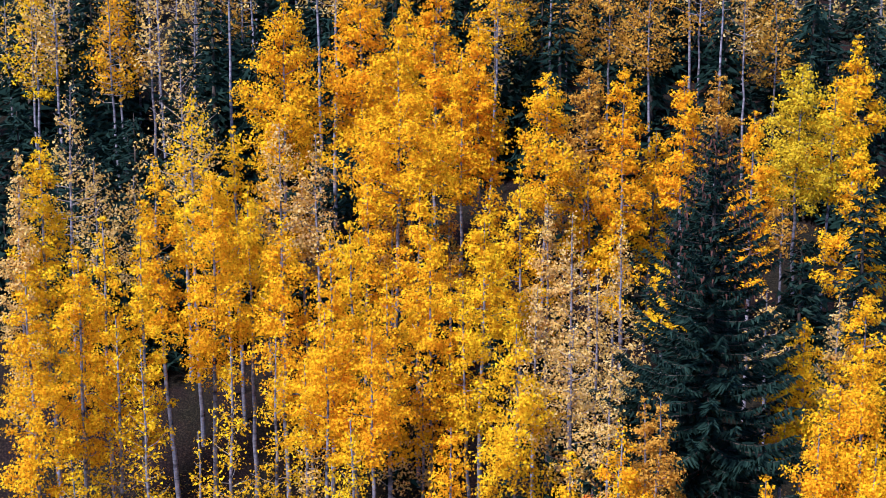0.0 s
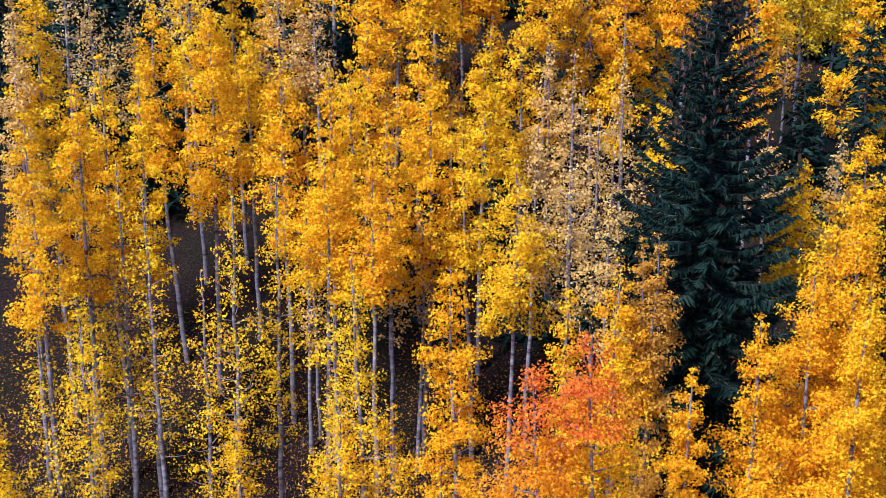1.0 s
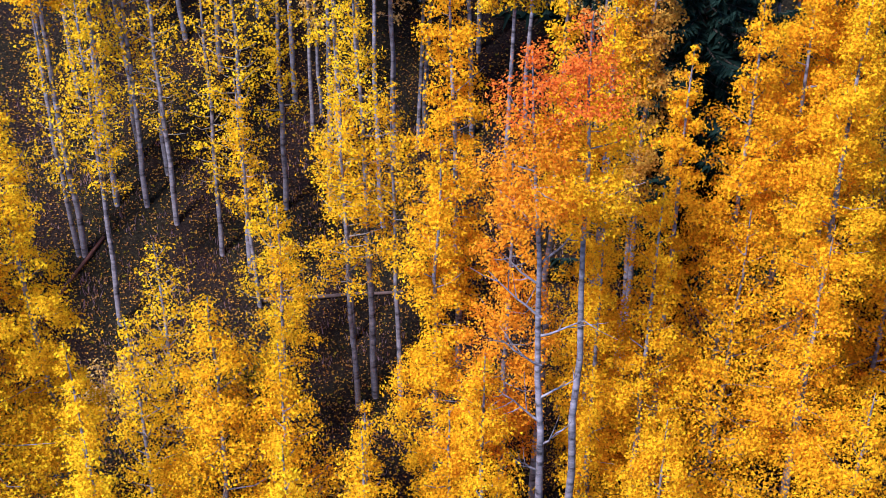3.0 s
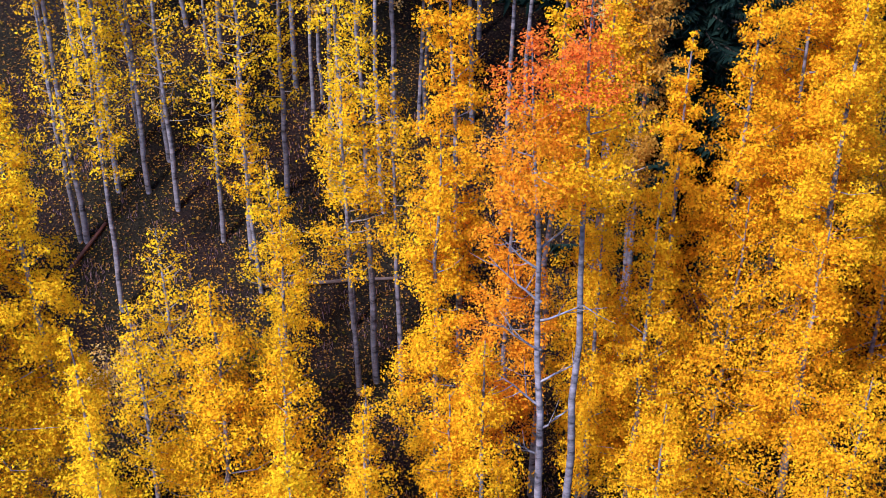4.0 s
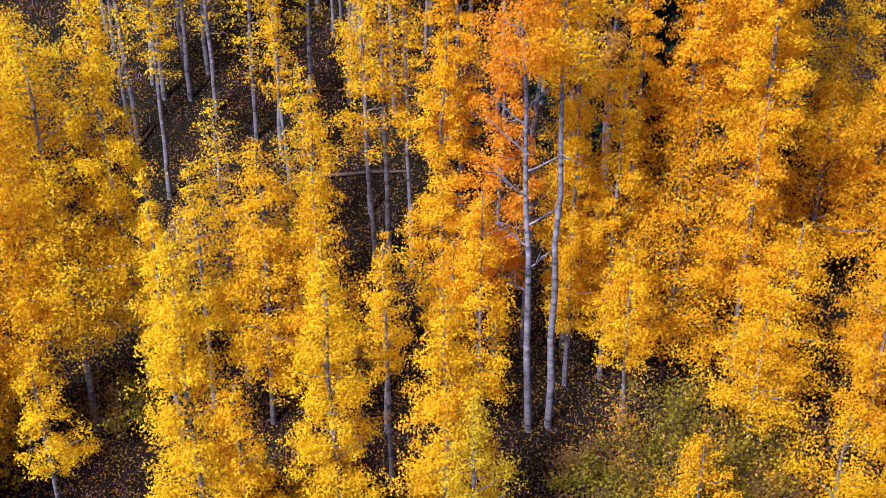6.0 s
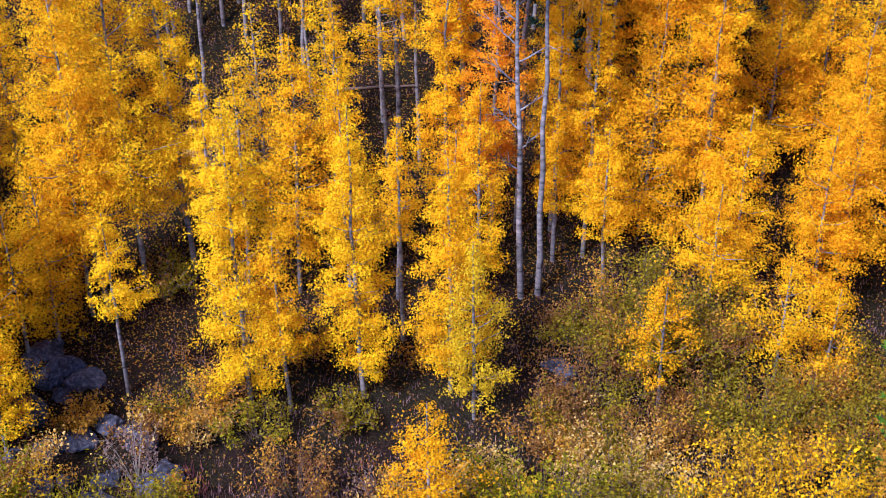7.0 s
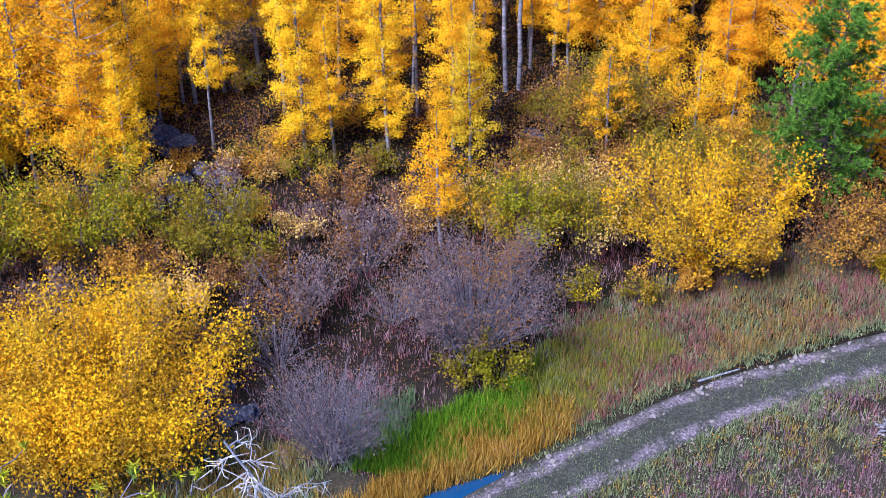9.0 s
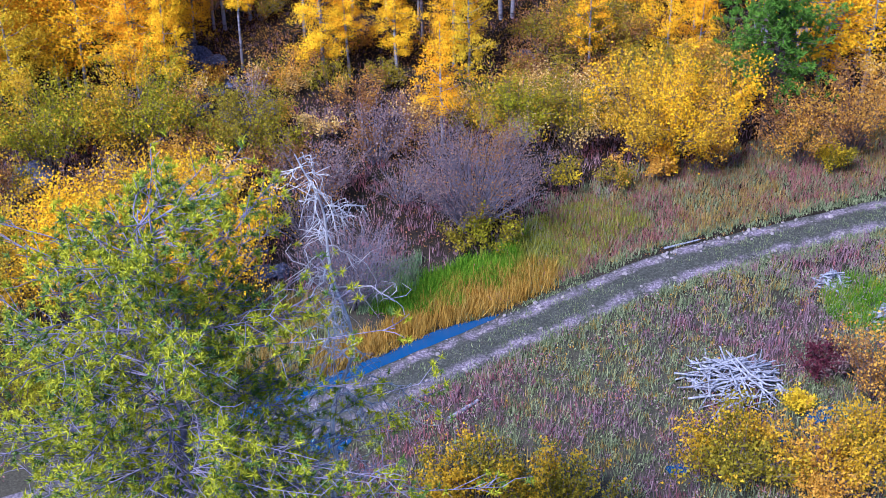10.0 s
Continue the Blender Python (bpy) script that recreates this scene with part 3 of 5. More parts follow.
# ---- the grove: the two-stemmed red and orange aspen ----
aspen(3.10, 22.5, 16.6, 1.0, 13.4, "gold", 0.8, 901, -0.02, "red", 0.5)
two_stem = aspen(2.50, 22.3, 15.9, 1.15, 13.6, "orange", 0.8, 902, -0.035, "red", 0.62)
limb_rng = np.random.default_rng(77)
for lz, turn, length in ((5.1, 2.9, 0.8), (5.9, 0.2, 0.7), (6.6, 3.3, 1.1), (7.3, -0.3, 0.9), (8.2, 2.8, 1.3), (9.0, 0.5, 1.1), (9.5, 3.6, 1.2), (10.3, 2.6, 0.9), (10.9, -0.2, 0.8), (11.6, 3.2, 0.7)):
    lu = np.linspace(0, 1, 7)[:, None]
    lout = np.array([math.cos(turn), -0.35 + 0.3 * limb_rng.normal(), 0.0])
    lpath = np.array([-0.035 * lz, 0.0, lz]) + lu * length * lout + lu**1.2 * np.array([0, 0, 0.95 * length]) + lu * np.cumsum(limb_rng.normal(size=(7, 3)), 0) * 0.045
    forks = [(lpath, np.linspace(0.036, 0.008, 7))]
    for j in (2, 3, 4, 5):
        aside = lout * 0.5 * limb_rng.random() + limb_rng.normal(size=3) * 0.28 + UP * 0.35
        forks.append((np.array([lpath[j], lpath[j] + aside * 0.35 * length, lpath[j] + aside * 0.75 * length + UP * 0.08]), [0.015, 0.010, 0.004]))
    lv, lf = tubes(forks, 5)
    part("limb", mesh_of("limb", lv, lf, M_ASPEN, True), two_stem, "bare pale limb")
aspen(1.44, 24.0, 12.4, 0.81, 4.2, "orange", 1.0, 903, point=0.6)
aspen(0.95, 22.7, 8.2, 0.85, 1.2, "gold", 0.9, 906, point=0.6)
aspen(0.2, 23.4, 6.0, 0.7, 1.0, "amber", 0.8, 907, point=0.6)

# ---- the grove: all other aspens, from the far rows to the front ----
# far rows
aspen(-21.44, 66.0, 12.2, 1.46, 5.5, "yellow", 0.8, 1)
aspen(-23.90, 70.0, 9.8, 1.09, 4.6, "tan", 0.12, 2)
aspen(-21.54, 70.0, 10.7, 0.93, 5.3, "tan", 0.12, 3)
aspen(-16.70, 66.0, 11.1, 1.64, 6.1, "amber", 0.92, 4)
aspen(-17.32, 72.0, 12.1, 1.11, 8.1, "tan", 0.12, 5)
aspen(-14.68, 70.0, 12.8, 1.08, 8.9, "tan", 0.12, 6)
aspen(-13.19, 68.0, 14.1, 0.90, 9.7, "tan", 0.12, 7)
aspen(-12.93, 72.0, 11.2, 1.27, 6.2, "ochre", 0.5, 8)
aspen(-10.40, 62.0, 15.5, 0.95, 11.6, "tan", 0.12, 9)
aspen(-11.33, 72.0, 12.1, 0.95, 7.2, "ochre", 0.4, 10)
aspen(-10.37, 70.0, 13.7, 0.92, 9.2, "tan", 0.12, 11)
aspen(-21.08, 72.0, 12.7, 0.95, 9.3, "tan", 0.12, 12)
aspen(-6.06, 62.0, 15.5, 1.09, 11.0, "tan", 0.12, 13)
aspen(-5.04, 58.0, 16.0, 0.89, 12.0, "tan", 0.12, 14)
aspen(-21.59, 78.0, 12.5, 1.03, 7.9, "tan", 0.12, 15)
aspen(-17.08, 76.0, 12.2, 1.00, 8.4, "tan", 0.12, 16)
aspen(-6.51, 50.0, 13.5, 1.85, 7.6, "gold", 1.15, 17)
aspen(-1.88, 45.0, 13.9, 1.92, 8.8, "gold", 1.25, 18)
aspen(-3.30, 52.0, 14.3, 1.62, 8.3, "amber", 1.15, 19)
aspen(-0.44, 52.0, 14.2, 1.28, 6.5, "amber", 1.15, 20)
aspen(-1.43, 55.0, 12.8, 1.35, 7.2, "gold", 1.15, 21)
aspen(1.69, 50.0, 13.1, 1.23, 7.8, "amber", 1.15, 22)
aspen(0.68, 49.0, 12.5, 0.99, 7.4, "gold", 1.03, 23)
aspen(3.69, 47.0, 12.3, 1.32, 8.0, "gold", 1.03, 24)
aspen(6.04, 54.0, 10.4, 1.09, 4.9, "ochre", 1.03, 25)
aspen(6.98, 48.0, 12.3, 1.03, 6.7, "amber", 1.03, 26)
aspen(9.04, 47.0, 12.2, 0.90, 8.2, "amber", 1.15, 27)
aspen(11.73, 54.0, 9.8, 0.97, 6.2, "ochre", 1.03, 28)
aspen(11.23, 45.0, 11.6, 0.87, 5.9, "amber", 1.15, 29)
aspen(13.72, 48.0, 12.2, 1.62, 7.6, "lime", 1.03, 30)
aspen(15.64, 51.0, 10.5, 1.26, 6.4, "gold", 0.92, 31)
aspen(18.46, 56.0, 10.5, 1.13, 6.6, "gold", 1.15, 32)
aspen(14.57, 43.0, 11.5, 1.08, 7.0, "gold", 1.15, 33)
aspen(3.96, 66.0, 10.5, 1.46, 6.5, "ochre", 0.8, 34)
aspen(6.48, 68.0, 10.6, 1.66, 5.6, "ochre", 0.8, 35)
aspen(8.89, 68.0, 9.7, 1.66, 5.3, "ochre", 0.69, 36)
aspen(10.96, 66.0, 10.5, 1.61, 5.6, "ochre", 0.8, 37)
aspen(14.20, 70.0, 10.7, 1.39, 6.5, "ochre", 0.5, 38)
aspen(16.55, 70.0, 9.8, 1.40, 5.6, "ochre", 0.8, 39)
aspen(17.27, 66.0, 9.4, 1.76, 5.3, "ochre", 0.8, 40)
aspen(20.49, 72.0, 10.0, 1.27, 6.2, "tan", 0.12, 41)
aspen(21.40, 70.0, 11.6, 1.24, 8.0, "tan", 0.12, 42)
aspen(2.35, 62.0, 12.1, 1.51, 8.6, "amber", 0.92, 43)
aspen(-4.42, 70.0, 12.2, 1.54, 7.4, "ochre", 0.69, 44)
aspen(13.92, 64.0, 13.5, 0.85, 10.1, "tan", 0.12, 45)
aspen(5.49, 64.0, 14.0, 0.84, 10.5, "tan", 0.12, 46)
# middle, left
aspen(-12.08, 38.0, 14.5, 1.13, 7.6, "yellow", 1.03, 48)
aspen(-12.78, 37.0, 14.9, 0.68, 7.4, "tan", 0.63, 49)
aspen(-13.31, 44.0, 12.1, 1.10, 7.5, "tan", 0.2, 50)
aspen(-9.54, 46.0, 12.3, 1.35, 7.8, "tan", 0.2, 51)
aspen(-8.57, 43.0, 12.7, 1.17, 7.8, "yellow", 0.45, 52)
aspen(-8.77, 40.0, 12.6, 1.01, 7.5, "gold", 1.03, 53)
aspen(-7.50, 39.0, 12.9, 1.16, 6.8, "gold", 1.15, 54)
aspen(-9.76, 36.0, 13.7, 0.75, 8.0, "yellow", 1.03, 55)
aspen(-8.83, 35.5, 13.6, 0.66, 7.7, "yellow", 0.8, 56)
aspen(-10.33, 34.5, 14.0, 0.88, 8.6, "gold", 0.92, 57)
aspen(-11.12, 33.0, 14.6, 0.92, 9.3, "gold", 0.92, 58)
aspen(-7.22, 44.0, 10.9, 0.70, 6.3, "yellow", 0.69, 59)
aspen(-5.96, 45.0, 10.5, 1.02, 6.3, "tan", 0.35, 60)
aspen(-4.54, 45.0, 10.3, 0.92, 6.3, "tan", 0.35, 61)
aspen(-4.92, 38.0, 12.2, 1.14, 6.5, "gold", 1.03, 62)
aspen(-6.41, 41.0, 11.0, 0.85, 6.7, "yellow", 0.8, 63)
aspen(-3.45, 37.0, 12.7, 0.94, 7.1, "gold", 1.03, 64)
aspen(-2.92, 39.0, 11.6, 0.72, 6.8, "yellow", 0.92, 65)
aspen(-2.81, 43.0, 9.8, 0.98, 5.8, "gold", 0.8, 66)
aspen(-0.84, 42.0, 10.8, 1.06, 5.8, "gold", 1.03, 67)
aspen(-0.58, 37.0, 12.4, 0.90, 6.3, "gold", 1.15, 68)
aspen(-1.55, 36.0, 12.2, 0.75, 7.6, "gold", 0.92, 69)
aspen(-1.87, 34.0, 12.4, 0.95, 9.1, "amber", 0.92, 70)
aspen(-3.57, 34.5, 12.3, 1.12, 9.0, "gold", 0.92, 71)
aspen(1.20, 40.0, 11.4, 0.96, 7.5, "yellow", 0.92, 72)
aspen(2.64, 43.0, 10.9, 0.98, 5.0, "yellow", 0.92, 73)
aspen(3.64, 42.0, 10.5, 0.77, 5.8, "tan", 0.63, 74)
aspen(4.31, 41.0, 10.8, 0.85, 3.9, "tan", 0.35, 75)
aspen(6.14, 42.0, 9.9, 0.87, 4.2, "tan", 0.32, 76)
aspen(4.94, 39.0, 10.3, 0.90, 5.3, "tan", 0.38, 77)
aspen(5.77, 48.0, 8.7, 0.98, 5.0, "gold", 0.69, 78)
aspen(8.23, 50.0, 9.1, 0.91, 4.0, "gold", 0.8, 79)
aspen(1.82, 34.0, 12.4, 1.11, 8.4, "yellow", 0.92, 80)
aspen(0.95, 37.0, 11.3, 0.94, 7.4, "yellow", 0.69, 81)
aspen(2.65, 37.0, 11.3, 0.94, 7.1, "tan", 0.5, 82)
aspen(3.45, 34.5, 11.9, 0.97, 7.9, "tan", 0.35, 83)
aspen(4.39, 33.0, 12.2, 0.93, 8.4, "tan", 0.4, 84)
aspen(5.20, 30.0, 13.7, 0.78, 10.3, "ochre", 0.8, 85)
aspen(4.51, 29.5, 13.5, 0.70, 10.1, "amber", 0.8, 86)
aspen(10.83, 36.0, 10.9, 0.84, 8.2, "gold", 0.92, 87)
aspen(12.35, 38.0, 10.2, 0.70, 7.3, "tan", 0.45, 88)
aspen(12.96, 37.0, 11.0, 0.86, 8.1, "gold", 1.03, 89)
aspen(9.84, 35.0, 10.9, 0.49, 8.2, "gold", 0.92, 90)
aspen(11.75, 44.0, 5.9, 0.81, 3.4, "tan", 0.3, 91)
aspen(8.33, 46.0, 5.9, 0.74, 2.9, "yellow", 0.8, 92)
# near group, right
aspen(7.00, 25.5, 9.6, 2.39, 1.1, "amber", 1.0, 200, point=0.95)
aspen(11.88, 27.5, 8.5, 1.75, 2.2, "amber", 0.95, 201, point=0.9)
aspen(13.91, 23.5, 7.4, 1.58, 1.1, "amber", 0.95, 202, point=0.9)
aspen(9.88, 22.3, 7.7, 1.30, 1.5, "gold", 0.9, 203, point=0.8)
aspen(3.73, 25.5, 15.3, 0.86, 2.2, "gold", 0.95, 204, point=0.8)
aspen(6.93, 26.2, 14.4, 0.82, 8.3, "amber", 1.2, 205, point=0.8)
aspen(8.37, 27.0, 15.2, 1.02, 8.4, "amber", 1.2, 206, point=0.75)
aspen(9.64, 27.6, 16.4, 1.21, 8.7, "amber", 1.2, 207, point=0.7)
aspen(5.68, 25.6, 13.6, 0.65, 8.1, "amber", 1.2, 208, point=0.8)
aspen(4.83, 24.3, 11.4, 0.84, 2.0, "gold", 0.9, 209, point=0.8)
aspen(6.69, 17.2, 5.6, 0.87, 2.0, "amber", 0.75, 210, point=0.7)
aspen(10.73, 18.6, 4.5, 1.48, 1.1, "gold", 0.7, 211, point=0.6)
aspen(12.17, 18.2, 4.1, 0.80, 1.1, "gold", 0.7, 212, point=0.7)
aspen(12.54, 21.5, 7.5, 1.19, 1.1, "amber", 0.95, 213, point=0.8)
aspen(0.63, 26.0, 15.9, 0.81, 7.7, "amber", 1.05, 214, point=0.6)
aspen(2.44, 25.4, 15.5, 0.55, 10.7, "gold", 0.95, 215, point=0.7)
aspen(-0.17, 24.8, 11.9, 0.87, 1.6, "gold", 1.0, 216, point=0.7)
aspen(3.71, 24.0, 10.8, 0.72, 2.6, "gold", 0.75, 217, point=0.7)
aspen(5.28, 29.5, 14.2, 0.64, 6.5, "ochre", 0.85, 218, point=0.6)
aspen(9.07, 24.5, 10.1, 1.04, 3.3, "amber", 0.8, 219, point=0.8)
aspen(8.80, 21.0, 5.8, 1.14, 2.6, "gold", 0.75, 220, point=0.7)
aspen(5.41, 22.6, 6.5, 0.85, 2.9, "gold", 0.7, 221, point=0.7)
aspen(9.21, 25.0, 16.1, 0.88, 7.9, "gold", 1.2, 222, point=0.8)
aspen(13.88, 28.5, 7.7, 1.39, 2.3, "amber", 0.9, 223, point=0.7)
aspen(13.46, 31.5, 7.8, 1.61, 2.3, "gold", 0.8, 224, point=0.7)
aspen(14.34, 25.5, 8.2, 1.31, 2.2, "amber", 0.9, 225, point=0.7)
aspen(10.25, 30.5, 7.7, 1.28, 3.3, "gold", 0.75, 226, point=0.7)
aspen(17.56, 27.0, 4.4, 1.66, 1.1, "amber", 0.85, 227, point=0.7)
aspen(16.05, 30.0, 7.8, 1.57, 1.6, "gold", 0.8, 228, point=0.7)
aspen(9.28, 28.2, 15.5, 1.01, 8.7, "gold", 1.1, 229, point=0.6)
aspen(-15.60, 25.5, 11.0, 1.20, 3.0, "yellow", 0.8, 230, point=0.7)
aspen(-17.60, 28.0, 12.0, 1.20, 3.4, "gold", 0.8, 231, point=0.7)
aspen(-14.40, 29.0, 11.0, 1.00, 3.4, "gold", 0.7, 232, point=0.7)
aspen(-16.40, 22.0, 8.0, 1.10, 2.0, "yellow", 0.8, 233, point=0.7)
# sparse left with clear trunks
aspen(-9.38, 34.5, 12.1, 0.90, 4.5, "yellow", 0.26, 122)
aspen(-10.83, 35.0, 11.4, 0.84, 2.5, "yellow", 0.23, 123)
aspen(-8.39, 34.0, 11.6, 0.90, 3.6, "yellow", 0.19, 124)
aspen(-5.91, 32.5, 12.8, 0.94, 4.1, "yellow", 0.23, 126)
aspen(-4.98, 34.5, 11.6, 0.74, 3.4, "yellow", 0.23, 127)
aspen(-6.85, 33.0, 10.0, 0.73, 2.4, "yellow", 0.19, 128)
aspen(-4.27, 37.0, 8.7, 0.70, 3.6, "yellow", 0.20, 129)
aspen(-4.00, 37.5, 7.6, 0.62, 3.5, "tan", 0.23, 130)
aspen(-1.56, 36.0, 9.7, 0.59, 5.7, "tan", 0.23, 131)
aspen(-0.83, 36.5, 9.0, 0.52, 5.6, "tan", 0.20, 132)
aspen(-1.95, 29.0, 14.1, 0.78, 7.3, "yellow", 0.35, 133)
aspen(-2.67, 30.5, 11.5, 0.75, 5.3, "yellow", 0.32, 134)
aspen(-2.43, 28.6, 10.5, 0.94, 5.0, "gold", 0.47, 135)
aspen(-1.16, 28.6, 10.5, 0.65, 5.6, "gold", 0.39, 136)
aspen(-5.55, 31.5, 7.6, 0.63, 3.4, "gold", 0.39, 137)
aspen(-4.72, 29.5, 7.0, 0.86, 2.2, "yellow", 0.43, 138)
# low left front rows and the front edge
aspen(-6.50, 17.6, 11.3, 1.16, 1.1, "yellow", 1.05, 240, point=0.85)
aspen(-2.83, 18.0, 10.7, 1.01, 1.1, "yellow", 1.05, 241, point=0.85)
aspen(0.01, 18.2, 8.7, 1.14, 1.1, "gold", 0.95, 242, point=0.75)
aspen(0.78, 17.0, 6.8, 0.88, 1.1, "lime", 0.7, 243, point=0.6)
aspen(-10.58, 18.0, 7.0, 0.79, 3.7, "yellow", 0.9, 244, point=0.8)
aspen(-9.20, 23.6, 14.6, 0.81, 3.0, "yellow", 1.0, 245, point=0.55)
aspen(-10.73, 22.4, 13.7, 1.68, 4.3, "yellow", 1.0, 246, point=0.5)
aspen(-11.95, 21.6, 13.0, 1.46, 3.9, "gold", 0.9, 247, point=0.6)
aspen(-6.21, 24.0, 10.2, 0.97, 1.8, "yellow", 0.42, 248, point=0.6)
aspen(-5.34, 22.6, 9.9, 1.23, 1.9, "gold", 0.85, 249, point=0.7)
aspen(-3.51, 22.4, 8.9, 0.97, 2.1, "gold", 0.85, 250, point=0.7)
aspen(-1.85, 22.4, 7.4, 0.59, 3.1, "gold", 0.6, 251, point=0.7)
aspen(-7.69, 20.8, 10.4, 0.61, 3.8, "yellow", 0.9, 252, point=0.8)
aspen(-4.33, 27.0, 8.3, 0.64, 2.5, "gold", 0.55, 253, point=0.6)
aspen(-5.19, 17.4, 6.9, 0.78, 2.5, "gold", 0.85, 254, point=0.6)
aspen(-13.79, 15.2, 6.8, 1.01, 2.0, "yellow", 1.0, 255, point=0.8)
aspen(-15.32, 15.6, 7.3, 1.21, 1.1, "gold", 0.95, 256, point=0.8)
aspen(-1.62, 20.4, 8.5, 0.51, 4.7, "gold", 0.6, 257, point=0.7)
aspen(-14.09, 19.2, 6.4, 1.40, 2.6, "yellow", 0.8, 260, point=0.6)
aspen(-12.52, 21.6, 8.7, 1.14, 3.4, "gold", 0.7, 261, point=0.6)
aspen(-7.18, 23.0, 8.9, 0.73, 3.7, "yellow", 0.5, 262, point=0.7)
aspen(-11.31, 33.0, 10.0, 0.73, 2.4, "yellow", 0.23, 163)
aspen(-9.74, 31.0, 11.2, 0.83, 5.3, "yellow", 0.39, 164)
aspen(-6.68, 47.0, 8.4, 0.96, 4.1, "gold", 0.69, 167)
aspen(-5.31, 48.0, 7.6, 0.88, 3.8, "ochre", 0.69, 168)
aspen(-2.00, 47.0, 7.8, 0.86, 4.1, "ochre", 0.69, 169)
aspen(0.33, 46.0, 7.8, 0.74, 4.6, "ochre", 0.69, 170)
aspen(1.83, 47.0, 8.0, 0.97, 4.3, "gold", 0.69, 171)
aspen(4.79, 49.0, 7.4, 1.01, 3.6, "ochre", 0.69, 172)
aspen(6.40, 46.0, 7.8, 0.84, 4.2, "gold", 0.69, 173)
aspen(11.72, 50.0, 6.1, 0.91, 2.2, "ochre", 0.69, 174)
aspen(14.28, 52.0, 6.0, 0.95, 3.1, "ochre", 0.5, 175)
aspen(-7.85, 45.0, 8.2, 0.82, 4.2, "gold", 0.69, 176)
aspen(-11.37, 46.0, 7.8, 0.95, 3.7, "tan", 0.4, 177)
aspen(-13.29, 47.0, 8.0, 0.97, 4.1, "tan", 0.3, 178)
aspen(-0.49, 11.1, 6.0, 1.00, 2.3, "amber", 0.8, 180)
aspen(-13.30, 20.0, 6.8, 1.15, 1.1, "gold", 0.7, 186)

# ---- deep forest behind the far rows ----
deep = random.Random(11)
for i in range(160):
    fy = deep.uniform(62, 104)
    fx = deep.uniform(-0.40, 0.40) * fy
    if i % 3 != 1:
        spruce(fx, fy, deep.uniform(7, 11), deep.uniform(1.6, 2.3), 50 + i, 0.4, fine=0.22)
    else:
        aspen(fx, fy, deep.uniform(10, 14), deep.uniform(0.9, 1.4), deep.uniform(5.5, 8), deep.choice(["tan", "ochre", "tan"]), 0.25, 400 + i, fine=0.6)

# ---- young spruces in the dark of the slope ----
for i in range(78):
    fy = deep.uniform(40, 66)
    spruce(deep.uniform(-0.38, 0.38) * fy, fy, deep.uniform(3, 5), deep.uniform(1.3, 1.9), 250 + i, 0.3, False, "young dark spruce in the shade of the aspens", 0.25)

# ---- the grove's wings ----
wing = random.Random(21)
for i in range(54):
    side = 1 if i % 2 else -1
    fy = wing.uniform(15.5, 33)
    fx = side * (0.37 * (fy + 16) + 2.5 + wing.uniform(0, 11))
    if fx > 0 and fy < 18:
        fy += 4
    aspen(fx, fy, wing.uniform(9, 14), wing.uniform(1.1, 1.7), wing.uniform(2.0, 3.5), wing.choice(["gold", "amber", "yellow", "amber"]), 0.45, 600 + i, fine=0.6)

for i in range(26):
    side = 1 if i % 2 else -1
    fy = wing.uniform(15, 25)
    fx = side * wing.uniform(17.5, 27)
    aspen(fx, fy, wing.uniform(8, 13), wing.uniform(1.1, 1.6), wing.uniform(1.6, 3.0), wing.choice(["gold", "amber", "yellow"]), 0.5, 700 + i, fine=0.4)

for i, (ex, ey, eh) in enumerate([(-22.0, 15.4, 11), (-20.6, 14.0, 9), (-19.4, 16.4, 10), (-23.4, 13.6, 12)]):
    aspen(ex, ey, eh, 1.5, 1.2, ("yellow", "lime", "yellow", "gold")[i], 0.8, 760 + i, fine=0.6)

# ---- conifers among the aspens ----
spruce(7.44, 34, 18.0, 5.0, 1, 0.3, True, "tall dark blue-green spruce with brown cones at the top", 2.6)
spruce(13.96, 41, 11.6, 1.5, 2)
spruce(20.7, 62, 11.3, 1.6, 3)
spruce(19.0, 60, 8.6, 1.3, 4)
spruce(-12.4, 60, 10.0, 1.6, 5)
spruce(-17.0, 58, 8.0, 1.6, 6)
spruce(-13.8, 56, 6.9, 1.4, 7)
spruce(13.4, 46, 6.3, 1.3, 8)
spruce(15.2, 44, 5.2, 1.3, 9)
spruce(-10.0, 52, 5.0, 1.3, 10)
spruce(-15.5, 50, 5.4, 1.3, 11)
pine(14.2, 11.8, 9.7, 2.1, 1, "bushy green pine at the edge of the track")
pine(-5.4, -21.8, 17.3, 4.0, 2, "old pine with thin yellowish needle tufts on grey boughs", True, 0.12)


